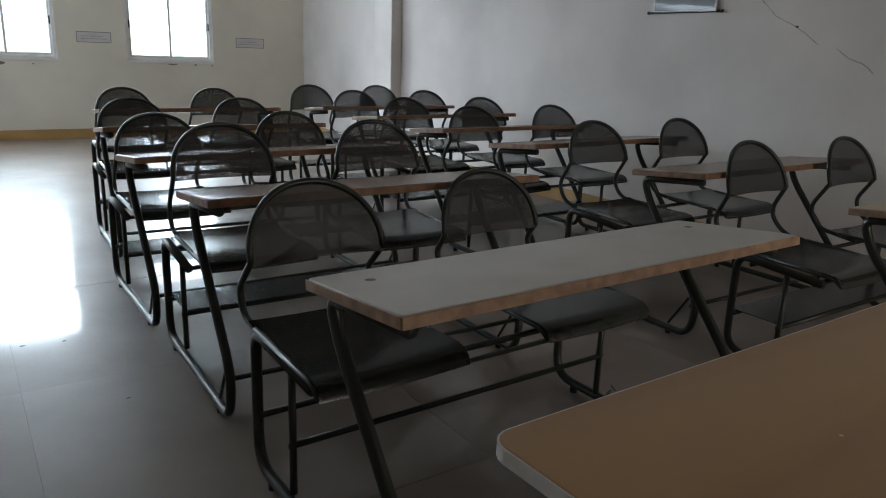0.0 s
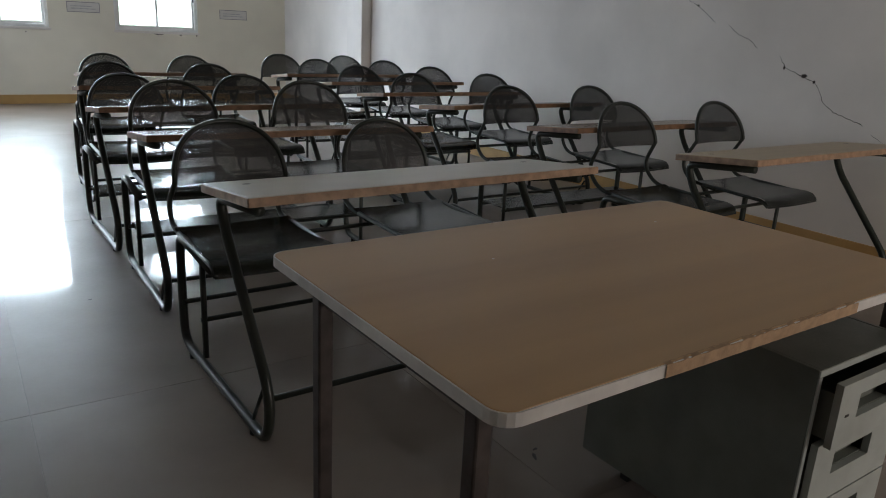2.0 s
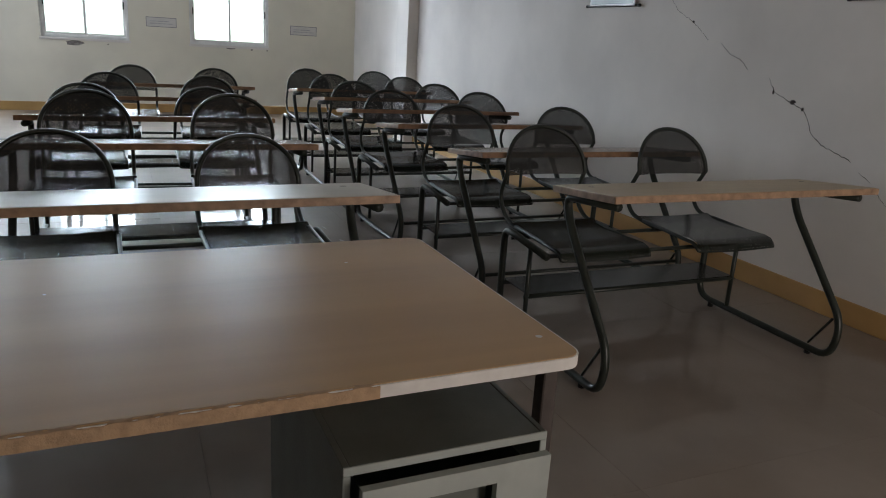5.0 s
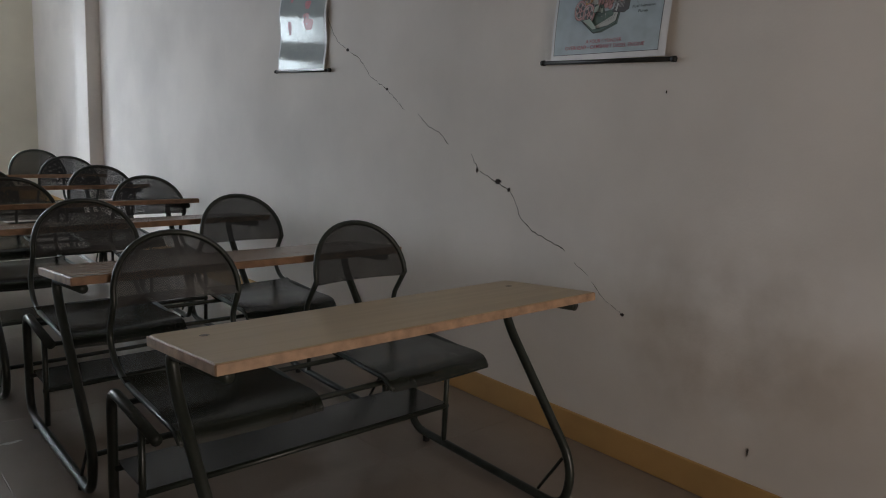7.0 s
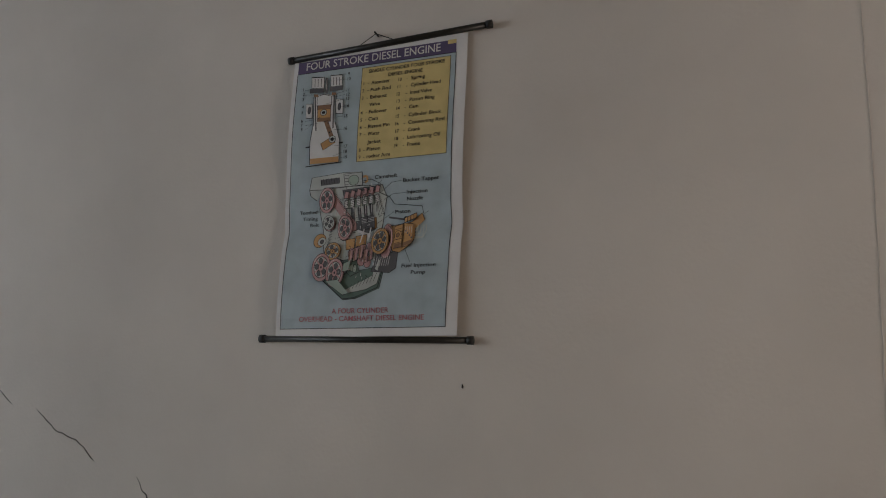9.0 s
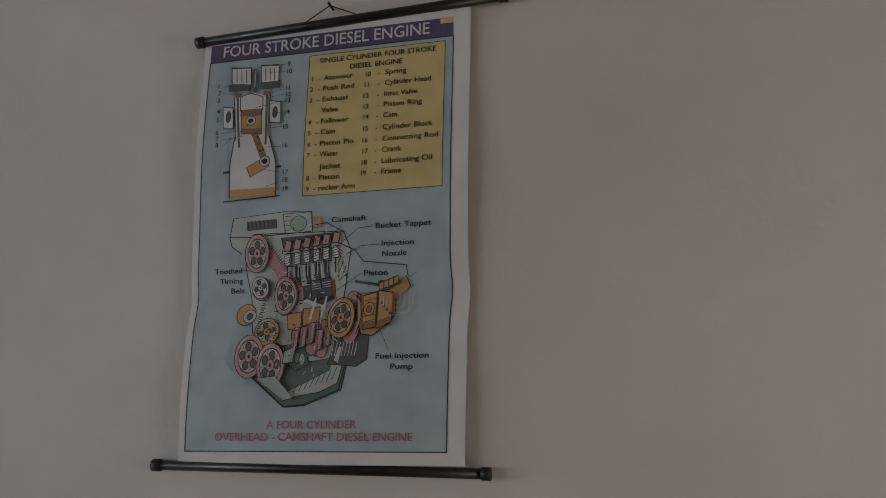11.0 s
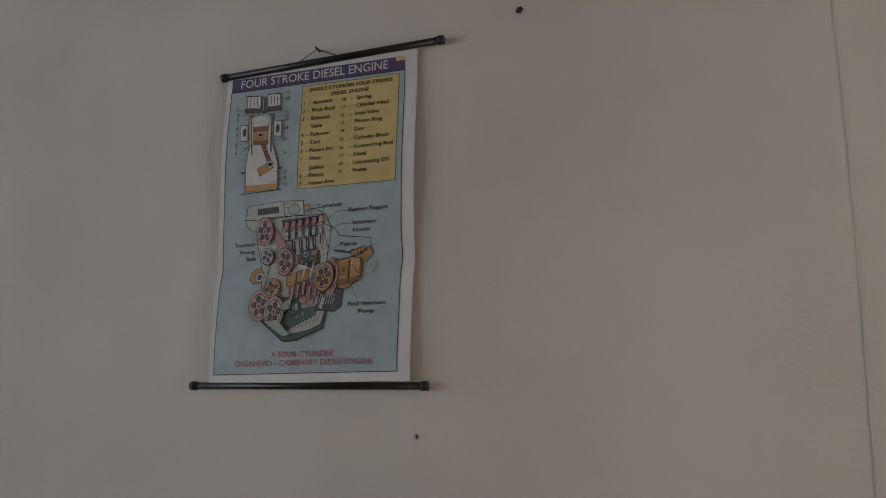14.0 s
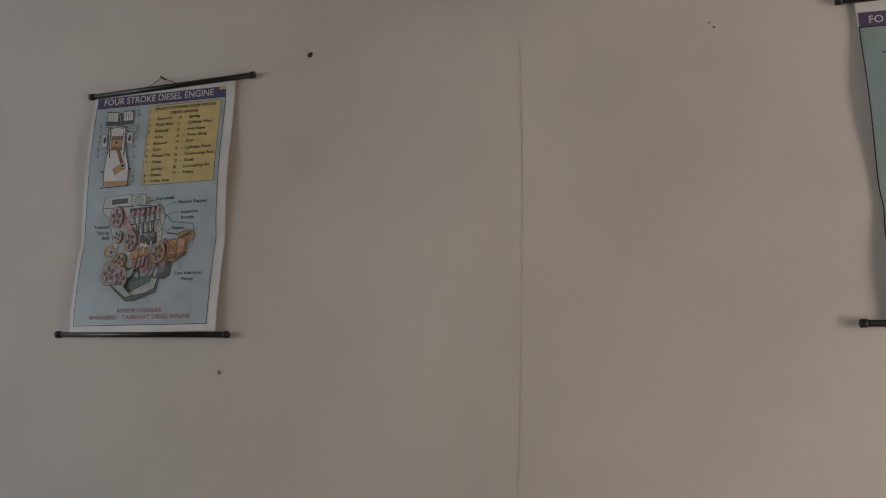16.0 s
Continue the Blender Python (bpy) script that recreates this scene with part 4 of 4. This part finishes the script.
# head cover: ribs and filler
for k in range(7):
    line("black", 0.0010, [(0.099 + 0.008 * k, 0.402), (0.102 + 0.008 * k, 0.387)])
for k in range(4):
    line("dgrey", 0.0012, [(0.172, 0.381 + 0.008 * k), (0.185, 0.381 + 0.008 * k)])
line("black", 0.0016, [(0.064, 0.374), (0.104, 0.372), (0.165, 0.374), (0.224, 0.376)])
# pistons, rods and crank webs
for u, v in ((0.232, 0.272), (0.252, 0.275)):
    fill("dgrey", [(u - 0.009, v + 0.016), (u + 0.009, v + 0.018), (u + 0.010, v - 0.014), (u - 0.008, v - 0.016)])
    for q in range(3):
        line("white", 0.0009, [(u - 0.008, v + 0.010 - 0.004 * q), (u + 0.009, v + 0.012 - 0.004 * q)])
    line("white", 0.0034, [(u, v - 0.014), (u - 0.006, v - 0.050)])
for k in range(5):
    u, v = 0.196 + 0.015 * k, 0.186 + 0.006 * (k % 3)
    fill("pink", [(u, v - 0.018), (u + 0.009, v - 0.015), (u + 0.011, v + 0.018), (u + 0.001, v + 0.016)])
    fill("brown", [(u + 0.001, v - 0.017), (u + 0.004, v - 0.016), (u + 0.005, v + 0.015), (u + 0.002, v + 0.015)], False)
    line("black", 0.0018, [(u + 0.0125, v - 0.016), (u + 0.0135, v + 0.014)])
# pulleys and toothed belt
for k in range(26):
    t = k / 25
    u, v = 0.131 + 0.068 * t, 0.372 - 0.094 * t
    line("black", 0.0011, [(u - 0.001, v - 0.001), (u + 0.006, v + 0.004)])
wheel("pink", 0.120, 0.342, 0.023, 0.034, 5)
wheel("pink", 0.175, 0.265, 0.021, 0.033, 5, 0.8)
wheel("grey", 0.126, 0.281, 0.016, 0.019, 4)
wheel("orange", 0.147, 0.203, 0.023, 0.023, 4)
wheel("pink", 0.117, 0.161, 0.027, 0.037, 5, 0.5)
wheel("pink", 0.159, 0.145, 0.026, 0.038, 5, 0.1)
wheel("orange", 0.284, 0.223, 0.024, 0.034, 6)
line("pink", 0.004, [(0.300, 0.262), (0.314, 0.248), (0.319, 0.222), (0.312, 0.196)])
line("black", 0.0012, [(0.302, 0.265), (0.317, 0.250), (0.322, 0.222), (0.314, 0.194)])
for k in range(16):
    t = k / 15
    line("black", 0.0012, [(0.131 - 0.004 * t, 0.262 - 0.060 * t), (0.138 - 0.004 * t, 0.260 - 0.060 * t)])
# fuel pump: barrel, flanges, outlets and bolts
fill("orange", [(0.322, 0.258), (0.345, 0.264), (0.348, 0.206), (0.326, 0.202)])
fill("orange", [(0.349, 0.266), (0.374, 0.262), (0.376, 0.214), (0.352, 0.204)])
fill("brown", [(0.326, 0.213), (0.347, 0.216), (0.348, 0.206), (0.327, 0.202)], False)
fill("brown", [(0.352, 0.216), (0.375, 0.223), (0.376, 0.215), (0.352, 0.205)], False)
for k in range(5):
    line("black", 0.0011, [(0.324 + 0.0005 * k, 0.250 - 0.009 * k), (0.346, 0.254 - 0.009 * k)])
for k in range(4):
    fill("orange", [(0.350 + 0.009 * k, 0.268 + 0.003 * k), (0.357 + 0.009 * k, 0.270 + 0.003 * k), (0.358 + 0.009 * k, 0.281 + 0.003 * k), (0.351 + 0.009 * k, 0.279 + 0.003 * k)])
    disc("dgrey", 0.355 + 0.006 * k, 0.246 - 0.006 * k, 0.0022, 0.0026, False)
    line("white", 0.0010, [(0.352 + 0.006 * k, 0.257), (0.353 + 0.006 * k, 0.240)])
disc("orange", 0.334, 0.236, 0.009, 0.011)
disc("brown", 0.334, 0.236, 0.004, 0.005)
# block walls and sump: ribs, lights and darks
for k in range(9):
    line("black", 0.0010, [(0.274 + 0.002 * k, 0.345 - 0.006 * k), (0.284 + 0.0015 * k, 0.338 - 0.006 * k)])
fill("green", [(0.135, 0.123), (0.188, 0.086), (0.205, 0.090), (0.170, 0.126)])
fill("green", [(0.185, 0.168), (0.205, 0.176), (0.200, 0.150), (0.183, 0.148)])
for k in range(8):
    line("black", 0.0012, [(0.206 + 0.010 * k, 0.098 + 0.003 * k), (0.214 + 0.010 * k, 0.112 + 0.004 * k)])
    line("white", 0.0012, [(0.272 + 0.006 * k, 0.158), (0.276 + 0.006 * k, 0.182)])
line("black", 0.0020, [(0.127, 0.124), (0.188, 0.075), (0.224, 0.078), (0.289, 0.102), (0.298, 0.143)])
for k in range(230):
    u, v = rnd.uniform(0.14, 0.30), rnd.uniform(0.12, 0.40)
    if (u - 0.218) ** 2 / 0.0055 + (v - 0.25) ** 2 / 0.020 < 1:
        a, ln = rnd.choice((0.1, 1.5, 1.62, -0.6, 0.9)), rnd.uniform(0.003, 0.009)
        line(rnd.choice(("black", "black", "dgrey", "white", "green", "pink")), rnd.uniform(0.0007, 0.0018), [(u, v), (u + ln * math.cos(a), v + ln * math.sin(a))])
bmesh.ops.triangulate(DRAW, faces=DRAW.faces[:])
for _ in range(5):
    long_edges = [e for e in DRAW.edges if e.calc_length() > 0.014]
    if not long_edges:
        break
    bmesh.ops.subdivide_edges(DRAW, edges=long_edges, cuts=1)
    bmesh.ops.triangulate(DRAW, faces=DRAW.faces[:])
for q in DRAW.verts:
    q.co = chart.at(q.co.x, q.co.y, q.co.z)
part("engine_drawing", DRAW, [INK[c] for c in DRAWN], chart.thing, "coloured cutaway drawings of an engine")
write("FOUR STROKE DIESEL ENGINE", 0.027, 0.72, 0.407, "white")
write("SINGLE CYLINDER FOUR STROKE", 0.225, 0.687, 0.222, "black")
write("DIESEL ENGINE", 0.285, 0.67, 0.1, "black")
item("1", "Atomiser", 0.212, 0.225, 0.235, 0.653, 0.056)
item("2", "Push Rod", 0.210, 0.225, 0.235, 0.633, 0.060)
item("3", "Exhaust", 0.210, 0.225, 0.235, 0.612, 0.050)
write("Valve", 0.234, 0.591, 0.032, "black")
item("4", "Follower", 0.210, 0.225, 0.235, 0.570, 0.053)
item("5", "Cam", 0.211, 0.225, 0.235, 0.550, 0.028)
item("6", "Piston Pin", 0.211, 0.225, 0.235, 0.529, 0.064)
item("7", "Water", 0.211, 0.225, 0.235, 0.509, 0.036)
write("Jacket", 0.235, 0.486, 0.041, "black")
item("8", "Piston", 0.211, 0.225, 0.235, 0.467, 0.040)
item("9", "rocker Arm", 0.211, 0.225, 0.235, 0.448, 0.069)
item("10", "Spring", 0.316, 0.34, 0.353, 0.652, 0.040)
item("11", "Cylinder Head", 0.315, 0.34, 0.353, 0.632, 0.086)
item("12", "Intet Valve", 0.314, 0.34, 0.353, 0.611, 0.062)
item("13", "Piston Ring", 0.315, 0.34, 0.353, 0.591, 0.071)
item("14", "Cam", 0.316, 0.34, 0.353, 0.571, 0.026)
item("15", "Cylinder Block", 0.316, 0.34, 0.353, 0.549, 0.092)
item("16", "Connecting Rod", 0.316, 0.34, 0.353, 0.528, 0.102)
item("17", "Crank", 0.317, 0.34, 0.353, 0.508, 0.036)
item("18", "Lubricating Oil", 0.316, 0.34, 0.353, 0.488, 0.092)
item("19", "Frame", 0.315, 0.34, 0.353, 0.469, 0.037)
write("9", 0.161, 0.689, 0.007, "black")
write("10", 0.161, 0.674, 0.015, "black")
write("11", 0.161, 0.641, 0.015, "black")
write("12", 0.162, 0.629, 0.015, "black")
write("13", 0.162, 0.617, 0.014, "black")
write("14", 0.162, 0.595, 0.014, "black")
write("15", 0.161, 0.567, 0.015, "black")
write("16", 0.162, 0.532, 0.015, "black")
write("17", 0.165, 0.482, 0.014, "black")
write("18", 0.165, 0.468, 0.014, "black")
write("19", 0.166, 0.452, 0.014, "black")
write("1", 0.022, 0.659, 0.008, "black")
write("2", 0.023, 0.645, 0.007, "black")
write("3", 0.023, 0.63, 0.007, "black")
write("4", 0.024, 0.608, 0.007, "black")
write("5", 0.024, 0.592, 0.007, "black")
write("6", 0.025, 0.567, 0.007, "black")
write("7", 0.025, 0.555, 0.007, "black")
write("8", 0.026, 0.543, 0.007, "black")
write("Camshaft", 0.261, 0.39, 0.066, "black")
write("Bucket Tappet", 0.344, 0.375, 0.101, "black")
write("Injection", 0.355, 0.344, 0.059, "black")
write("Nozzle", 0.356, 0.326, 0.045, "black")
write("Piston", 0.322, 0.294, 0.043, "black")
write("Toothed", 0.034, 0.309, 0.055, "black")
write("Timing", 0.044, 0.291, 0.046, "black")
write("Belt", 0.066, 0.273, 0.027, "black")
write("Fuel Injection", 0.35, 0.152, 0.094, "black")
write("Pump", 0.377, 0.134, 0.04, "black")
write("A FOUR CYLINDER", 0.156, 0.038, 0.165, "red")
write("OVERHEAD - CAMSHAFT DIESEL ENGINE", 0.058, 0.018, 0.362, "red")
chart.rods(-0.062, 0.560, -0.033, -0.008, 0.606, 0.783, 0.045, 0.0)
chart.hook(0.269, 0.828, 0.05, 0.026)

# the glossy chart farther along
GLOSS = material("glossy_blue_sheet", (0.33, 0.38, 0.385), 0.15, 0, 0.05, 6, 0.07, 24, 0.4, coat=0.25)
chart2 = Chart("glossy wall chart with faded red figures between two rods", on_wall(4.303, 1.592), 0.505, 0.72, 0.0, 0.01, 0.007, 2.6)
chart2.grid("sheet", -0.014, -0.012, 0.522, 0.75, SHEET, 0.0, "glossy white vinyl sheet", 0.0006)
chart2.grid("print_field", 0.0, 0.0, 0.505, 0.735, GLOSS, 0.0004, "glossy pale blue print")
chart2.grid("header_band", 0.02, 0.69, 0.485, 0.725, INK["dgreen"], 0.0008, "dark header band")
for v, u0, u1 in ((0.705, 0.05, 0.44), (0.655, 0.08, 0.28)):
    chart2.grid("text_bar", u0, v, u1, v + 0.006, INK["grey"], 0.0012)
for k in range(4):
    chart2.grid("text_bar", 0.14, 0.545 - 0.022 * k, 0.30 - 0.03 * (k % 2), 0.549 - 0.022 * k, INK["dgrey"], 0.0010)
    chart2.grid("text_bar", 0.345, 0.55 - 0.026 * k, 0.47 - 0.02 * (k % 3), 0.554 - 0.026 * k, INK["dgrey"], 0.0010)
for cu, cv, ru, rv in ((0.09, 0.52, 0.03, 0.035), (0.10, 0.46, 0.035, 0.045), (0.13, 0.41, 0.02, 0.03), (0.32, 0.36, 0.03, 0.03), (0.33, 0.25, 0.05, 0.04), (0.31, 0.29, 0.03, 0.03), (0.11, 0.24, 0.02, 0.05)):
    bm = bmesh.new()
    bm.faces.new([bm.verts.new(chart2.at(cu + ru * math.cos(a) * (1 + 0.2 * math.sin(3 * a)), cv + rv * math.sin(a) * (1 + 0.25 * math.cos(2 * a)), 0.001)) for a in (6.2832 * i / 20 for i in range(20))])
    part("printed_figure", bm, INK["red"], chart2.thing, "faded red printed figure")
chart2.rods(-0.060, 0.578, -0.017, -0.022, 0.543, 0.775)
chart2.hook(0.25, 0.812, 0.035, 0.022)

# the chart nearest the front of the room, only its edge in view
chart3 = Chart("pale printed wall chart hanging between two black rods", on_wall(-0.392, 1.631), 0.478, 0.745, 0.0, -0.038, 0.006)
chart3.grid("sheet", 0.002, -0.016, 0.522, 0.815, SHEET, 0.0, "white vinyl sheet", 0.0006)
chart3.grid("print_field", 0.006, 0.0, 0.478, 0.735, INK["teal"], 0.0004, "pale green-blue printed field")
chart3.grid("header_band", 0.006, 0.735, 0.478, 0.775, INK["purple"], 0.0004, "dark purple header band")
chart3.frame_lines(0.003, -0.001, 0.479, 0.736, 0.003, INK["black"], 0.0008)
chart3.text("FO", 0.03, 0.744, 0.034, INK["white"], 0.0012)
for k in range(5):
    chart3.grid("text_bar", 0.05 + 0.008 * (k % 2), 0.66 - 0.035 * k, 0.075, 0.664 - 0.035 * k, INK["dgrey"], 0.0010)
chart3.rods(-0.072, 0.55, -0.028, -0.072, 0.53, 0.842)

# ---- marks on the walls ----


def wall_blob(name, y, z, ry, rz, mat, label, seed, depth=0.003):
    rnd = random.Random(seed)
    bm = bmesh.new()
    n = 14
    ring_pts = [(ry * math.cos(6.2832 * k / n) * rnd.uniform(0.6, 1.15), rz * math.sin(6.2832 * k / n) * rnd.uniform(0.6, 1.15)) for k in range(n)]
    lo = [bm.verts.new((u, v, 0.0002)) for u, v in ring_pts]
    hi = [bm.verts.new((u * 0.8, v * 0.8, depth)) for u, v in ring_pts]
    for k in range(n):
        bm.faces.new((lo[k], lo[(k + 1) % n], hi[(k + 1) % n], hi[k]))
    bm.faces.new(hi)
    ob = mesh_object(name, bm, mat)
    ob.matrix_basis = on_wall(y, z)
    return tagged(ob, label, "wall damage", kind="structure")


def wall_crack(pts, w, seed, mat=CRACK, step=0.018, wob=0.0045):
    """A thin jagged crack drawn as a raised dark lip along (y, z) points."""
    rnd = random.Random(seed)
    dense = []
    for (a, b), (c, d) in zip(pts, pts[1:]):
        n = max(1, int(math.hypot(c - a, d - b) / step))
        dense += [(a + (c - a) * k / n + rnd.uniform(-wob, wob) * (k > 0), b + (d - b) * k / n + rnd.uniform(-wob, wob) * (k > 0)) for k in range(n)]
    dense.append(pts[-1])
    bm = bmesh.new()
    rows = []
    for i, (y, z) in enumerate(dense):
        a, b = dense[max(0, i - 1)], dense[min(len(dense) - 1, i + 1)]
        ln = math.hypot(b[0] - a[0], b[1] - a[1]) + 1e-6
        k = 0.75 * w * rnd.uniform(0.35, 1.2) * (0.25 if i in (0, len(dense) - 1) else 1) / 2
        ny, nz = -(b[1] - a[1]) / ln * k, (b[0] - a[0]) / ln * k
        rows.append([bm.verts.new((X1 - 0.0004, y + ny, z + nz)), bm.verts.new((X1 - 0.0016, y, z)), bm.verts.new((X1 - 0.0004, y - ny, z - nz))])
    for p, q in zip(rows, rows[1:]):
        for k in range(2):
            bm.faces.new((p[k], p[k + 1], q[k + 1], q[k]))
    return tagged(mesh_object("wall_crack", bm, mat), "thin dark jagged crack in the plaster", "crack", kind="structure")


wall_crack([(3.77, 1.875), (3.752, 1.837), (3.671, 1.737), (3.564, 1.686), (3.442, 1.634), (3.333, 1.533), (3.18, 1.467), (3.087, 1.404), (3.023, 1.359)], 0.0045, 1)
wall_crack([(2.913, 1.345), (2.817, 1.278), (2.743, 1.26), (2.667, 1.202)], 0.0042, 2)
wall_crack([(2.502, 1.165), (2.455, 1.098), (2.367, 1.064), (2.317, 1.05), (2.237, 1.015), (2.195, 0.961), (2.162, 0.903), (2.088, 0.853), (1.979, 0.826), (1.90, 0.797)], 0.0058, 3)
wall_crack([(1.848, 0.758), (1.771, 0.716)], 0.0045, 4)
wall_crack([(1.755, 0.698), (1.703, 0.65), (1.591, 0.59)], 0.003, 5)
wall_crack([(4.243, 2.435), (4.31, 2.50), (4.375, 2.545), (4.504, 2.594)], 0.004, 6)
wall_crack([(5.7, 2.72), (5.4, 2.73), (5.14, 2.76), (4.88, 2.78)], 0.005, 7)
FAINT = material("faint_plaster_joint", (0.70, 0.645, 0.585), 0.85, 0, 0.1, 20, 0.03, 100)
wall_crack([(0.55, 2.46), (0.543, 2.35), (0.543, 1.85), (0.552, 1.31), (0.562, 1.1), (0.575, 0.75), (0.58, 0.4)], 0.0035, 8, FAINT, 0.05, 0.0015)
for i, (y, z, ry, rz) in enumerate(((2.317, 1.052, 0.022, 0.014), (2.245, 1.022, 0.01, 0.012), (3.564, 1.686, 0.012, 0.012), (3.18, 1.467, 0.010, 0.009), (2.457, 1.094, 0.007, 0.014), (1.591, 0.592, 0.010, 0.007),
                                    (2.42, 2.832, 0.022, 0.03), (1.226, 2.473, 0.009, 0.011), (0.008, 2.453, 0.003, 0.003), (-0.004, 2.438, 0.003, 0.003), (1.492, 1.457, 0.003, 0.006), (4.615, 2.735, 0.03, 0.025), (5.24, 2.75, 0.008, 0.008),
                                    (5.1, 2.77, 0.006, 0.006), (1.033, 0.23, 0.004, 0.018), (0.577, 0.745, 0.004, 0.02), (0.573, 0.69, 0.005, 0.007))):
    wall_blob("plaster_chip", y, z, ry, rz, CRACK, "small dark chip in the plaster", 20 + i)

SCUFF = material("dark_floor_scuff", (0.09, 0.08, 0.075), 0.7, 0, 0.3, 60, 0.02, 200)
DUST = material("pale_plaster_dust", (0.55, 0.52, 0.48), 0.9, 0, 0.2, 60, 0.03, 200)
# scuffs and crumbs on the floor
for i, (x, y, rx, ry, mat, turn) in enumerate(((1.633, 1.12, 0.022, 0.007, SCUFF, 60), (1.66, 1.15, 0.012, 0.005, SCUFF, 10), (2.243, 2.209, 0.05, 0.006, SCUFF, 25), (2.30, 2.235, 0.03, 0.005, SCUFF, 60), (2.21, 2.19, 0.02, 0.004, SCUFF, -20),
                                               (0.423, 3.747, 0.014, 0.010, SCUFF, 0), (0.577, 3.725, 0.012, 0.008, SCUFF, 30), (0.70, 3.05, 0.01, 0.006, SCUFF, 0), (2.86, 3.05, 0.05, 0.012, DUST, 5), (2.634, 3.72, 0.012, 0.03, DUST, 15),
                                               (2.60, 4.05, 0.006, 0.05, DUST, 8), (2.66, 3.3, 0.008, 0.006, DUST, 0), (2.47, 2.9, 0.006, 0.005, SCUFF, 0))):
    ob = wall_blob("floor_mark", 0, 0, rx, ry, mat, "thin scuff mark on the floor tiles", 90 + i, 0.0012)
    ob.matrix_basis = pose(x, y, 0.0, 0, 0, turn)

PANEL = material("greyish_panel_paint", (0.62, 0.59, 0.55), 0.8, 0, 0.05, 6, 0.02, 90)
PANELINK = material("faded_stencil_ink", (0.48, 0.47, 0.46), 0.8, 0, 0.15, 30, 0.02, 90)
PANELLINE = material("grey_outline_paint", (0.26, 0.26, 0.26), 0.8, 0, 0.15, 30, 0.02, 90)
# stencilled plaques and cement patches on the window wall
for x in (1.73, 3.778):
    p = thing("stencil_panel", "grey outlined panel with faint lettering on the wall", "wall sign", "painted panels between the windows", pose(x, Y1, 1.208))
    for lo, hi in (((0, -0.004, 0), (0.41, -0.0005, 0.008)), ((0, -0.004, 0.127), (0.41, -0.0005, 0.135)), ((0, -0.004, 0.008), (0.008, -0.0005, 0.127)), ((0.402, -0.004, 0.008), (0.41, -0.0005, 0.127))):
        part("border", boxed(lo, hi), PANELLINE, p)
    part("panel", boxed((0.008, -0.0025, 0.008), (0.402, -0.0003, 0.127)), PANEL, p)
    for k in range(2):
        part("text_bar", boxed((0.05, -0.004, 0.042 + 0.032 * k), (0.36 - 0.05 * k, -0.0026, 0.054 + 0.032 * k)), PANELINK, p)
for i, (x, z, rx, rz) in enumerate(((0.80, 0.93, 0.16, 0.035), (2.89, 0.966, 0.085, 0.016), (3.20, 0.955, 0.02, 0.012), (3.43, 0.965, 0.012, 0.025), (1.22, 0.93, 0.012, 0.01))):
    ob = wall_blob("cement_patch", 0, 0, rx, rz, GREY, "bare grey cement patch below the window", 60 + i)
    ob.matrix_basis = Matrix(((1, 0, 0, x), (0, 0, -1, Y1), (0, 1, 0, z), (0, 0, 0, 1)))

# fluorescent lamp on the east wall, switched off
lamp = thing("tube_lamp", "switched-off fluorescent tube lamp on a grey batten", "wall lamp", m=on_wall(5.15, 2.632))
part("batten", boxed((0.02, 0.0, 0.0), (1.20, 0.045, 0.04), 0.006, 2), FIXT, lamp, "grey painted metal batten")
part("tube", tube([(0.035, 0.022, 0.062), (0.6, 0.022, 0.062), (1.185, 0.022, 0.062)], 0.013, 0.001, 12), TUBE, lamp, "white glass tube", True)
for u in (0.005, 1.185):
    part("lamp_holder", boxed((u, 0.002, 0.0), (u + 0.03, 0.043, 0.085), 0.006, 2), BLACK, lamp, "dark end holder")

# ---- floor tiles ----
floor = tagged(mesh_object("floor", boxed((X0 - 0.2, Y0 - 0.2, -0.15), (X1 + 0.3, Y1 + 0.2, -0.004)), GROUT), "polished beige-grey tiled floor", "floor", kind="structure")
S, GAP = 1.2, 0.0006
xs = [X0] + [0.38 + S * k for k in range(-2, 5) if X0 + 0.05 < 0.38 + S * k < X1] + [X1 + 0.08]
ys = [Y0] + [3.28 + S * k for k in range(-5, 8) if Y0 + 0.05 < 3.28 + S * k < Y1 - 0.05] + [Y1]
TILES = {}
rnd = random.Random(5)
for a, b in zip(xs, xs[1:]):
    for c, d in zip(ys, ys[1:]):
        key = (round(b - a, 3), round(d - c, 3))
        if key not in TILES:
            bm = boxed((GAP / 2, GAP / 2, -0.012), (key[0] - GAP / 2, key[1] - GAP / 2, 0.0), 0.0007)
            me = bpy.data.meshes.new("tile")
            bm.to_mesh(me)
            bm.free()
            me.materials.append(TILE)
            TILES[key] = me
        ob = new("tile", TILES[key])
        ob.parent = floor
        ob.matrix_basis = pose(a, c, 0, rnd.uniform(-0.03, 0.03), rnd.uniform(-0.03, 0.03), 0)
